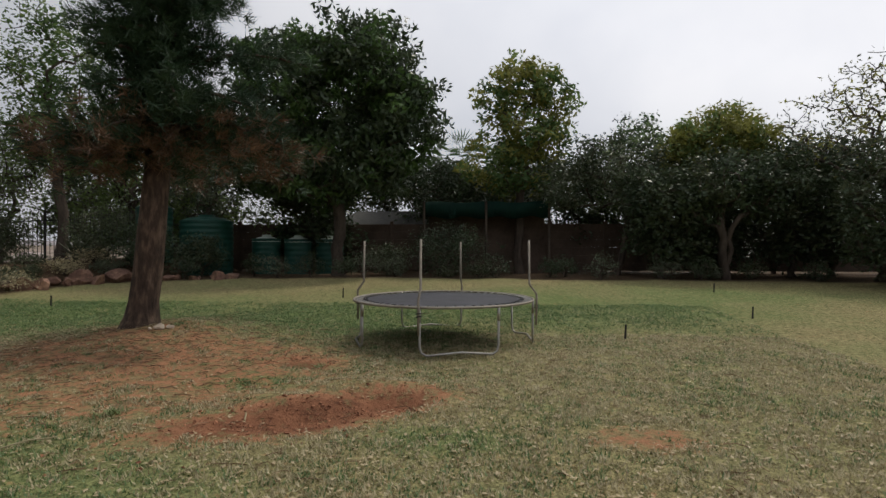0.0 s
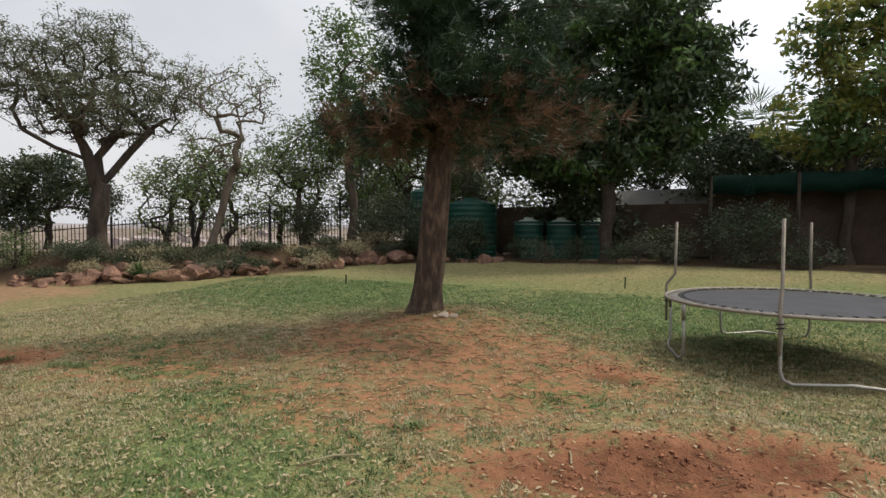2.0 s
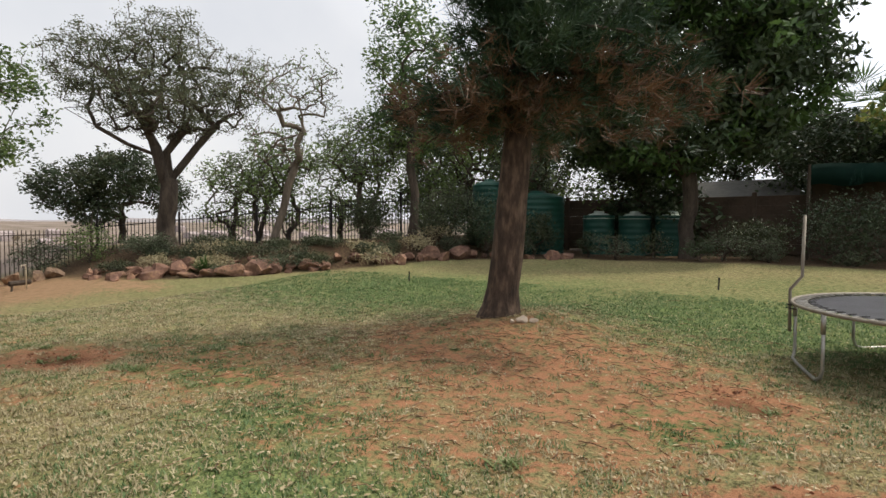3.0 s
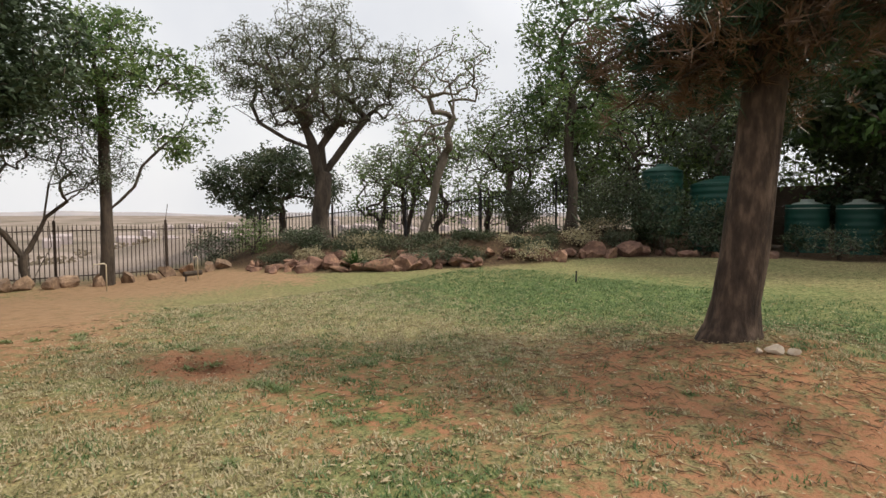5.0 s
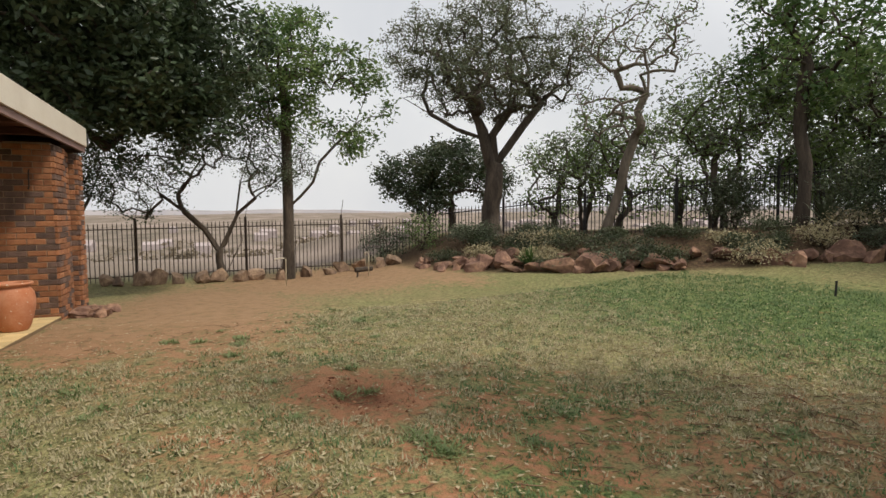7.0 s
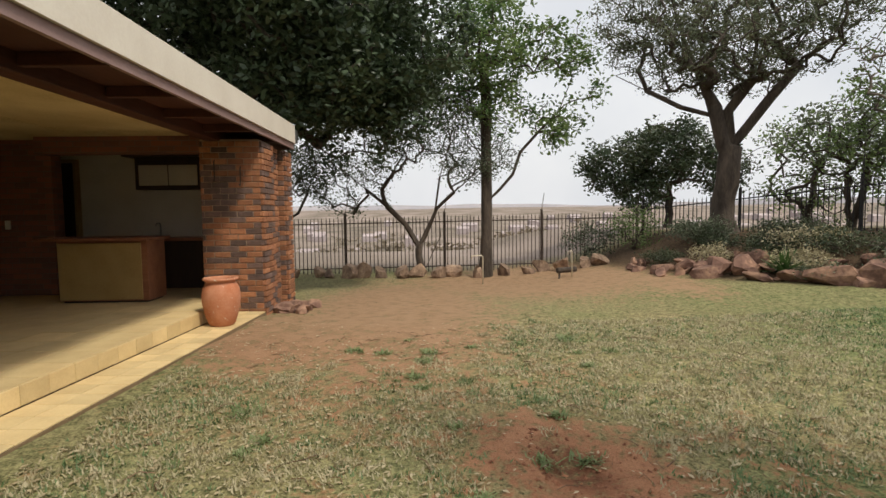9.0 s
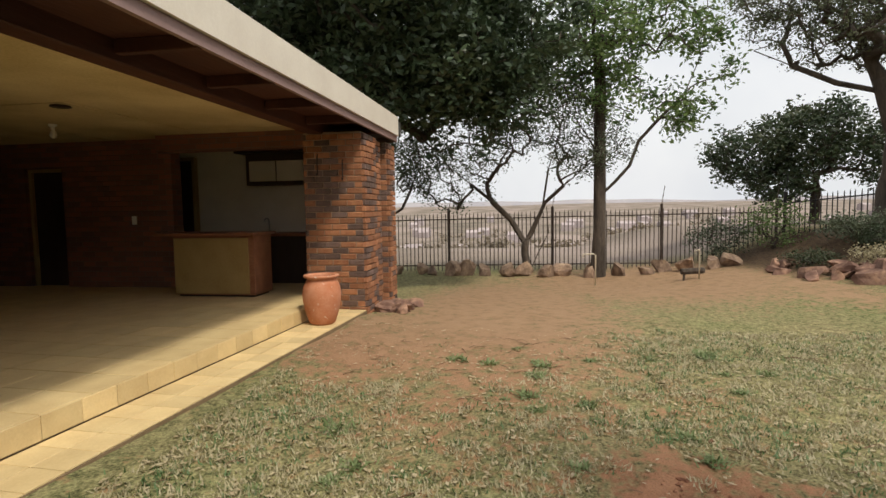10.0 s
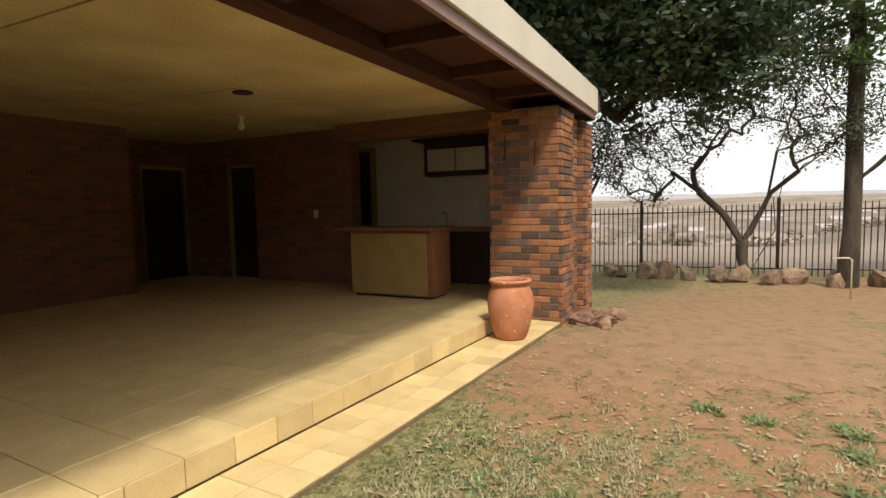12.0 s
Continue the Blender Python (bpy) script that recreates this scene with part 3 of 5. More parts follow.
tree("dusky grey-green tree against the wall", 4.9, 20.6, 1.4, [(0, 0, 4.0, 2.1, 1.8, 1.6), (-1.8, 0, 3.4, 1.4, 1.3, 1.2), (1.6, 0, 3.2, 1.5, 1.4, 1.3)], 300, 46, 0.14, 0.12, [M_DARK, M_GREY], seed=4, forks=3, radius=0.55)
tree("leafy green tree beside the wall", 6.5, 24.0, 2.0, [(0, 0, 5.0, 2.3, 2, 1.8), (0, 0, 3.2, 2.6, 2, 1.4)], 230, 46, 0.17, 0.15, [M_MID, M_LIGHT, M_DARK], seed=6, radius=0.6)
tree("multi-stemmed dark tree at the lawn's edge", 7.8, 18.2, 1.7, [(0, 0, 3.1, 1.9, 1.8, 1.1), (-1.3, 0, 2.7, 1.5, 1.5, 1.0), (1.5, 0, 3.1, 1.4, 1.5, 1.3)], 360, 50, 0.14, 0.13, [M_DARK, M_DARK, M_SHRUB], seed=7, forks=5, radius=0.55)
tree("bright yellow-green tree above the darker thicket", 8.4, 20.0, 2.2, [(0, 0, 5.1, 1.4, 1.4, 1.0), (-1.2, 0, 4.5, 1.1, 1.1, 1.0), (1.0, 0, 4.6, 1.0, 1.1, 0.9)], 300, 60, 0.15, 0.13, [M_YEL, M_LIGHT, M_YEL], seed=27, forks=3, radius=0.5)
tree("dark bushy tree at the lawn's edge", 6.0, 19.0, 0.9, [(0, 0, 2.5, 1.7, 1.6, 1.7), (0.4, 0, 1.4, 1.5, 1.4, 1.2)], 230, 46, 0.14, 0.1, [M_DARK, M_SHRUB], seed=8, forks=3, radius=0.5)
tree("half-bare tree with fine dark twigs", 12.1, 17.6, 1.6, [(-0.3, 0, 6.0, 1.3, 1.5, 1.2), (-1.9, 0, 5.0, 1.2, 1.3, 1.0), (0.8, 0, 5.0, 1.6, 1.8, 1.4), (-0.8, 0, 4.2, 2.0, 1.8, 0.9)], 520, 5, 0.13, 0.15, [M_GREY, M_YEL], seed=9, forks=2, radius=0.36)
tree("dark evergreen bush at the lawn's edge", 11.2, 15.8, 0.7, [(0, 0, 2.6, 1.5, 1.4, 1.7), (0, 0, 1.3, 1.3, 1.3, 1.0)], 230, 46, 0.13, 0.1, [M_DARK, M_SHRUB], seed=10, forks=3, radius=0.5)
tree("dark evergreen bush at the lawn's edge", 14.2, 14.8, 0.8, [(0, 0, 2.8, 1.9, 1.7, 1.9), (0, 0, 1.2, 1.7, 1.5, 1.0)], 230, 46, 0.13, 0.1, [M_DARK, M_SHRUB], seed=11, forks=3, radius=0.5)
# trees round the north-west bank
tree("tall slender gum with light airy leaves", -14.4, 17.4, 4.2, [(-0.1, 0, 6.6, 2.1, 1.9, 1.9), (0.2, 0, 4.6, 2.3, 2, 1.5), (-0.3, 0, 8.4, 1.1, 1, 0.9)], 260, 26, 0.17, 0.16, [M_LIGHT, M_MID, M_MID], seed=12, radius=0.6)
tree("dusky small tree behind the tanks", -10.8, 20.5, 2.4, [(0, 0, 5.0, 2.2, 1.8, 1.9), (0, 0, 3.2, 2.0, 1.6, 1.2)], 240, 30, 0.15, 0.1, [M_DARK, M_GREY], seed=13, forks=3, radius=0.55)
THORN_LIMBS = (((0, 0.05, 2.3), (0.1, 0.5, 2.9), (0.2, 1.0, 3.6), (0.4, 1.6, 4.4), (0.7, 2.2, 4.9), (1.0, 2.7, 5.3)), ((0, -0.1, 2.4), (-0.1, -0.3, 3.4), (-0.2, -0.7, 4.3), (-0.3, -1.1, 5.3), (-0.3, -1.4, 6.2)), ((-0.1, -0.3, 3.2), (-0.4, -1.1, 3.5), (-0.7, -1.9, 4.0), (-1.0, -2.7, 4.5)), ((0, 0.0, 3.3), (0.3, 0.4, 4.0), (0.4, 0.5, 5.0), (0.5, 0.4, 6.2)))
tree("spreading thorn tree with fine grey-green foliage", -20.6, 11.5, 2.3, [(0.0, -0.1, 6.9, 2.1, 1.9, 1.4), (-0.9, -2.0, 6.0, 1.6, 1.6, 1.4), (1.2, 2.0, 5.9, 1.6, 1.5, 1.3), (0, 0, 5.0, 2.8, 3.0, 1.3)], 1150, 34, 0.085, 0.3, [M_THORN, M_THORN, M_GREY], seed=14, first=3.0, limbs=THORN_LIMBS, radius=0.42, squash=0.45, droop=0.2, wiggle=0.16, min_r=0.013, shell=0.2)
tree("slanting thin tree with mostly bare branches", -17.2, 13.3, 2.6, [(1.2, 0, 5.2, 1.9, 1.7, 1.1), (0.2, 0, 3.6, 1.5, 1.4, 1.0)], 260, 7, 0.1, 0.13, [M_GREY, M_LIGHT], bark=M_PALEBARK, seed=36, lean=(0.5, 0.5), radius=0.4, wiggle=0.07)
tree("light green thicket tree behind the fence", -16.9, 17.6, 1.5, [(0, 0, 3.6, 2.2, 1.9, 1.7), (1.5, 0, 4.6, 1.4, 1.4, 1.3)], 220, 28, 0.14, 0.1, [M_LIGHT, M_GREY], seed=16, forks=3, radius=0.6)
tree("light green thicket tree behind the fence", -22.6, 16.6, 1.5, [(0, 0, 2.8, 2.2, 1.9, 1.4), (1.7, 0, 3.2, 1.4, 1.4, 1.2)], 180, 26, 0.14, 0.1, [M_LIGHT, M_GREY], seed=17, forks=3, radius=0.6)
tree("dark drooping tree beyond the fence corner", -25.2, 12.0, 1.4, [(0, 0, 2.8, 1.8, 1.7, 1.2), (-0.2, -1.9, 2.2, 1.3, 1.4, 1.1), (0.2, 1.6, 2.2, 1.2, 1.3, 0.9), (0, -1.0, 1.4, 1.2, 1.2, 0.8)], 330, 46, 0.15, 0.14, [M_DARK, M_SHRUB], seed=18, radius=0.55)
# trees along the west fence
tree("slender grey-trunked tree with light leaves", -21.3, 5.05, 6.2, [(0.2, 0.2, 6.6, 1.7, 1.6, 1.5), (0.3, 2.2, 6.2, 1.0, 0.9, 0.8), (0.3, 1.9, 4.3, 0.9, 0.9, 0.8), (0, -1.2, 5.4, 1.2, 1.2, 0.9), (0.3, 2.8, 5.1, 0.6, 0.5, 0.5), (0, 0.2, 4.8, 1.2, 1.2, 0.9)], 300, 34, 0.14, 0.155, [M_LIGHT, M_MID, M_LIGHT], seed=19, radius=0.46, limbs=(((0, 0.1, 2.2), (0.1, 0.4, 2.5), (0.15, 0.75, 2.9), (0.2, 0.95, 3.5), (0.25, 1.4, 4.0), (0.3, 2.0, 4.6), (0.3, 2.4, 5.6)), ((0.05, -0.1, 3.4), (0, -0.6, 4.2), (0, -1.1, 5.0))))
TWISTED = (((0, -0.05, 0.95), (0.05, -0.4, 1.55), (0.1, -0.9, 2.05), (0.15, -1.5, 2.55), (0.2, -2.1, 3.05), (0.3, -2.6, 3.4)), ((0, 0.12, 1.1), (0, 0.5, 2.0), (0.1, 1.0, 2.45), (0.2, 1.7, 3.05), (0.2, 2.3, 3.3)), ((0.02, 0.45, 1.9), (0.05, 0.6, 2.9), (0.1, 0.9, 3.8), (0.1, 1.0, 4.6)), ((0.05, 0.1, 0.15), (0.1, 0.35, 0.7), (0.1, 0.6, 1.2), (0.1, 0.55, 1.9)))
tree("low twisted tree with dark forking limbs", -21.7, 3.2, 1.0, [(0.3, -1.5, 3.3, 1.2, 1.6, 0.8), (0.2, 1.6, 3.4, 1.2, 1.3, 0.8), (0.4, -2.7, 3.2, 1.1, 1.0, 0.9), (0.3, 0.0, 4.4, 1.5, 2.6, 1.1), (0.2, -2.0, 2.2, 0.8, 1.0, 0.4)], 460, 36, 0.075, 0.105, [M_DARK, M_GREY], seed=20, first=3.0, limbs=TWISTED, radius=0.4, wiggle=0.13)
tree("low twisted tree beside the pier, dark limbs", -21.6, -1.2, 1.2, [(0.2, 0.6, 3.3, 1.0, 1.3, 0.8), (0.2, 1.4, 2.6, 0.8, 0.8, 0.5), (0.2, -0.8, 3.6, 1.2, 1.4, 0.9)], 260, 34, 0.075, 0.1, [M_DARK, M_GREY], seed=28, first=3.0, limbs=(((0, 0.1, 1.0), (0.05, 0.5, 1.6), (0.1, 1.0, 1.9), (0.1, 1.3, 2.5), (0.1, 1.5, 3.2)), ((0, 0, 1.2), (0, 0.1, 2.2), (0.1, 0.4, 3.0))), radius=0.4, wiggle=0.13)
tree("huge dark evergreen overhanging the roof", -18.6, -1.6, 3.2, [(0.6, 2.2, 5.8, 3.2, 3.0, 2.0), (1.2, -1.0, 6.6, 3.2, 3, 2.2), (-0.6, 4.4, 5.8, 2.4, 2.0, 1.6), (0.4, 2.6, 4.6, 2.4, 2.4, 1.1), (3.0, 1.6, 6.4, 2.4, 2.6, 1.6), (0.0, 3.9, 4.7, 2.0, 1.5, 1.0), (0.4, 2.9, 3.7, 1.3, 1.8, 0.7), (0.2, 4.6, 3.9, 1.1, 0.9, 0.6)], 1180, 70, 0.16, 0.28, [M_DARK], seed=21, radius=0.6)


# thick backing of trees beyond the wall and the bank
for k, (bx, by, bh, bw) in enumerate(((-12.8, 22.5, 4.6, 2.2), (-9.2, 24.6, 4.2, 2.6), (-7.2, 22.3, 3.4, 2.0), (-2.6, 25.2, 4.0, 2.4), (0.4, 24.6, 3.4, 2.2), (3.9, 24.8, 3.8, 2.4), (8.8, 22.4, 4.0, 2.4), (10.6, 19.6, 3.6, 2.2), (12.4, 20.5, 3.8, 2.3), (15.6, 18.0, 4.0, 2.3), (17.5, 14.5, 3.8, 2.3), (-19.0, 19.5, 3.6, 2.4), (-16.6, 21.6, 4.6, 2.4), (-20.6, 16.6, 3.6, 1.9), (-24.6, 16.6, 3.0, 1.9), (-14.0, 21.0, 4.2, 2.0), (-17.8, 23.6, 4.0, 2.4), (-13.6, 24.2, 4.4, 2.4), (-21.8, 20.8, 3.4, 2.2), (-6.0, 28.6, 4.2, 2.6), (-2.4, 29.2, 4.2, 2.6), (1.4, 28.4, 4.0, 2.6))):
    dark = bx > -8
    airy = bx < -11 and by < 21.5
    tree("dense dusky tree in the backing thicket" if dark else "grey-green tree in the backing thicket", bx, by, 1.2, [(0, 0, bh, bw, bw, bh * 0.36), (0.3, 0, bh * 0.45, bw * 0.95, bw, bh * 0.34)], 170 if airy else 210, 16 if airy else (44 if dark else 30), 0.15 if airy else 0.2, 0.12, [M_DARK, M_DARK, M_SHRUB] if dark else [M_GREY, M_LIGHT, M_LIGHT], seed=100 + k, forks=2, radius=0.6 if airy else 0.75)


def palm(x, y):
    root = new("palm_tree")
    root.location = (x, y, ground_z(x, y))
    v, f = tube_data([(0, 0, 0), (0.05, 0, 2.5), (0, 0, 5.0)], [0.24, 0.2, 0.22], 8)
    mesh_ob("trunk", v, f, M_PALEBARK, root)
    rng = np.random.default_rng(3)
    vs, fs = [], []
    for i in range(34):
        a, up = rng.uniform(0, 6.28), rng.uniform(-0.5, 1.1)
        d = Vector((math.cos(a) * math.cos(up), math.sin(a) * math.cos(up), math.sin(up)))
        tip = Vector((0, 0, 5.0)) + d * 1.0
        side = d.cross(Vector((0, 0, 1))).normalized()
        fan = side.cross(d)
        for k in range(11):
            b = (k - 5) * 0.24
            e = tip + (d * math.cos(b) + side * math.sin(b)) * 0.9 - Vector((0, 0, 0.12))
            n = len(vs)
            w = (fan * 0.02 + side * 0.035 * math.cos(b))
            vs += [tuple(tip - w * 0.3), tuple(tip.lerp(e, 0.5) + w), tuple(e), tuple(tip.lerp(e, 0.5) - w)]
            fs.append((n, n + 1, n + 2, n + 3))
    tagged(mesh_ob("fronds", vs, fs, M_MID, root), kind="stuff")
    tagged(root, "fan palm with pale green fronds behind the wall", "palm", "garden trees")


palm(-1.0, 25.5)


def spiky(x, y, label, n=60, L=0.9, m=None, trunk=0.0, seed=1):
    """Agave, yucca or strappy clump: tapering blades from one crown."""
    rng = np.random.default_rng(seed)
    root = new("spiky_plant")
    root.location = (x, y, ground_z(x, y))
    if trunk:
        v, f = tube_data([(0, 0, -0.05), (0.05, 0, trunk * 0.5), (0, 0, trunk)], [0.13, 0.1, 0.09], 7)
        mesh_ob("stem", v, f, M_BARK, root)
    vs, fs = [], []
    for i in range(n):
        a, up = rng.uniform(0, 6.28), rng.uniform(-0.2 if trunk else 0.25, 1.45)
        d = Vector((math.cos(a) * math.cos(up), math.sin(a) * math.cos(up), math.sin(up)))
        s = d.cross(Vector((0, 0, 1)))
        s = s.normalized() * 0.028
        o, l = Vector((0, 0, trunk)), L * rng.uniform(0.7, 1.1)
        k = len(vs)
        mid = o + d * l * 0.5 
        vs += [tuple(o - s), tuple(o + s), tuple(mid + s * 1.1), tuple(mid - s * 1.1), tuple(o + d * l - Vector((0, 0, 0.12 * l)))]
        fs += [(k, k + 1, k + 2, k + 3), (k + 3, k + 2, k + 4)]
    tagged(mesh_ob("blades", vs, fs, m or M_GREY, root), kind="stuff")
    tagged(root, label, "plant", "spiky plants")


spiky(-13.2, 16.6, "grey-green agave on the planted bank", 70, 1.0, M_GREY, seed=1)
spiky(-11.6, 17.2, "dark agave on the planted bank", 60, 0.9, M_SHRUB, seed=2)
spiky(-16.3, 10.3, "strappy green clump among the rocks", 70, 0.7, M_MID, seed=3)
for i, (px, py, tr) in enumerate(((12.6, 13.9, 1.9), (13.3, 12.9, 2.6), (10.9, 14.4, 1.0), (12.0, 14.9, 2.9))):
    spiky(px, py, "dark yucca on a bare stem at the lawn's edge", 110, 0.75, M_DARK, tr, seed=10 + i)


def shrub(x, y, r, h, m, label, seed, per=26, leaf=0.08, n=60):
    rng = np.random.default_rng(seed)
    root = new("shrub")
    root.location = (x, y, ground_z(x, y) - 0.03)
    (v, f), ends = grow((0, 0, 0), h * 0.25, [(0, 0, h * 0.55, r, r, h * 0.48)], n, 0.03, rng, forks=4, min_r=0.005)
    mesh_ob("stems", v, f, M_BARK, root)
    v, f = leaf_cloud(ends, per, r * 0.42, leaf, rng)
    tagged(mesh_ob("foliage", v, f, m, root), kind="stuff")
    tagged(root, label, "shrub", "bank shrubs")


rs = random.Random(4)
shrub(-15.2, 16.0, 0.95, 1.6, M_SHRUB, "dark rounded shrub before the fence", 40, 40, n=110)
shrub(-12.2, 16.6, 1.1, 1.9, M_SHRUB, "dark leafy shrub on the bank", 41, 40, n=120)
shrub(-10.9, 16.9, 1.0, 2.1, M_DARK, "dark leafy shrub on the bank", 42, 40, n=120)
shrub(-9.9, 18.4, 0.9, 1.5, M_SHRUB, "dark leafy shrub beside the tanks", 43, 40, n=100)
shrub(-1.4, 19.6, 1.5, 1.9, M_DARK, "dark shrub against the wall", 44, 40, n=140)
shrub(-3.6, 19.8, 1.0, 1.2, M_SHRUB, "dark shrub against the wall", 45, 40, n=100)
shrub(-21.6, 9.4, 0.9, 1.3, M_LIGHT, "straggling yellow-green shrub at the fence corner", 46, 20, n=80)
shrub(-22.2, 8.2, 0.9, 1.2, M_GREY, "dry straggling shrub along the fence", 47, 20, n=80)
shrub(-20.0, 10.6, 0.9, 0.6, M_GREY, "low grey-green shrub behind the rocks", 48, 26, n=90)
for i in range(34):
    t = i / 33
    x = -19.3 + 7.6 * t + rs.uniform(-0.3, 0.3)
    y = bed_edge(x) + rs.uniform(0.5, 3.0)
    shrub(x, y, rs.uniform(0.4, 0.8), rs.uniform(0.25, 0.55), rs.choice((M_SHRUB, M_GREY, M_STRAW)), "low scrubby plant on the rocky bank", 60 + i, 22, 0.06, 60)
for i in range(18):
    x = -9.6 + i * 1.15 + rs.uniform(-0.5, 0.5)
    shrub(x, bed_edge(x) + rs.uniform(0.4, 1.4), rs.uniform(0.4, 0.7), rs.uniform(0.4, 0.9), rs.choice((M_SHRUB, M_DARK, M_GREY)), "small dusty shrub in the shaded bed", 80 + i, 18, 0.07, 45)


# ---- rocks ----
def rock_mesh(seed):
    bm = bmesh.new()
    bmesh.ops.create_icosphere(bm, subdivisions=2, radius=1)
    r = random.Random(seed)
    planes = [(Vector((r.gauss(0, 1), r.gauss(0, 1), r.gauss(0, 1))).normalized(), r.uniform(0.38, 0.72)) for _ in range(9)]
    for v in bm.verts:
        for n, d in planes:
            e = v.co.dot(n) - d
            if e > 0:
                v.co -= n * e
        v.co += v.co.normalized() * 0.1 * noise.noise(v.co * 2.6 + Vector((seed, 0, 0)))
    me = bpy.data.meshes.new("rock")
    bm.to_mesh(me)
    bm.free()
    me.materials.append(M_ROCK)
    return me


ROCKS = [rock_mesh(s) for s in range(7)]
TAN_ROCKS = [me.copy() for me in ROCKS]
for me in TAN_ROCKS:
    me.materials[0] = M_TANROCK


def rock(x, y, sx, sy, sz, label="rough red-brown rock edging the bank", group="bank rocks", lift=0.3, kinds=ROCKS):
    ob = new("rock", kinds[rs.randrange(7)])
    ob.location = (x, y, ground_z(x, y) + sz * lift)
    ob.rotation_euler = (rs.uniform(-0.25, 0.25), rs.uniform(-0.25, 0.25), rs.uniform(0, 6.28))
    ob.scale = (sx, sy, sz)
    tagged(ob, label, "rock", group)


for i in range(42):
    x = -20.2 + 12.2 * i / 41 + rs.uniform(-0.5, 0.5)
    s = rs.uniform(0.12, 0.3)
    rock(x, bed_edge(x) + rs.uniform(-0.3, 1.2), s * rs.uniform(0.9, 1.9), s * rs.uniform(0.7, 1.1), s * rs.uniform(0.45, 0.95))
for x, y, s in ((-17.6, 9.7, 0.42), (-17.1, 9.9, 0.36), (-15.5, 10.6, 0.42), (-15.0, 11.2, 0.45), (-17.3, 10.3, 0.36), (-12.6, 14.0, 0.36), (-11.9, 15.0, 0.4), (-11.2, 15.8, 0.4), (-14.0, 12.3, 0.36)):
    rock(x, y, s * 1.25, s, s * 0.8)
for i in range(44):
    x = -18.8 + 5.6 * rs.random()
    s = rs.uniform(0.12, 0.3)
    rock(x, bed_edge(x) + rs.uniform(0.1, 1.3), s * rs.uniform(1.0, 1.6), s, s * rs.uniform(0.5, 0.9), lift=0.5)
for i in range(19):
    y = -0.8 + 0.5 * i + rs.uniform(-0.12, 0.12)
    s = rs.uniform(0.2, 0.36)
    rock(-21.6 + 0.06 * y + rs.uniform(-0.2, 0.2), y, s * 0.95, s * 1.1, s * 1.0, "weathered tan rock along the fence line", "fence rocks", 0.35, TAN_ROCKS)


# ---- fences ----
def fence(p0, p1, n, h, base0, base1, m, label):
    """Palisade: round pickets with points, two rails, taller posts with a slanting stay."""
    root = new("palisade_fence")
    a, b = Vector((*p0, base0)), Vector((*p1, base1))
    root.location = a
    v, f = tube_data([(0, 0, 0.05), (0, 0, h - 0.07), (0, 0, h)], [0.014, 0.014, 0.002], 5)
    me = bpy.data.meshes.new("picket")
    me.from_pydata(v, [], f)
    me.materials.append(m)
    for i in range(n):
        o = new("picket", me)
        o.parent = root
        o.location = (b - a) * (i / (n - 1)) + Vector((rs.uniform(-.006, .006), 0, rs.uniform(-.012, .012)))
        o.rotation_euler = (rs.uniform(-.008, .008), rs.uniform(-.008, .008), 0)
    for z in (0.22, h - 0.18):
        v, f = tube_data([Vector((0, 0, z)), (b - a) + Vector((0, 0, z))], 0.022, 4)
        mesh_ob("rail", v, f, m, root)
    L = (b - a).length
    k = max(2, int(L / 2.6))
    v, f = join([tube_data([(0, 0, -0.4), (0, 0, h + 0.12)], 0.042, 6), tube_data([(0, 0, h + 0.1), (-0.1, 0.1, h + 0.62)], 0.012, 4)])
    me = bpy.data.meshes.new("post")
    me.from_pydata(v, [], f)
    me.materials.append(m)
    for i in range(k + 1):
        o = new("post", me)
        o.parent = root
        o.location = (b - a) * (i / k)
    tagged(root, label, "fence", "garden fences")


fence((-22.3, -5.0), (-22.7, 9.9), 128, 1.75, -0.55, -0.4, M_RFENCE, "brown steel palisade fence above a dry valley")
fence((-22.7, 10.1), (-13.6, 19.9), 112, 1.78, -0.2, 1.12, M_FENCE, "black steel palisade fence on the planted bank")

# ---- far hills ----
def hills():
    vs, fs = [], []
    n = 160
    for i in range(n + 1):
        a = radians(20 + 150 * i / n)
        d = 1500
        h = 10 + 14 * noise.noise((i * 0.045, 2, 0)) + 5 * noise.noise((i * 0.17, 7, 0)) 
        vs += [(-d * math.sin(a), d * math.cos(a), -40), (-d * math.sin(a), d * math.cos(a), h + 8), (-(d + 300) * math.sin(a), (d + 300) * math.cos(a), h - 20)]
    for i in range(n):
        for k in (0, 1):
            fs.append((i * 3 + k, i * 3 + 3 + k, i * 3 + 4 + k, i * 3 + 1 + k))
    tagged(mesh_ob("backdrop", vs, fs, M_HILL, smooth=True), "low hills on the horizon in haze-tinted grey", "hills", kind="structure")


hills()


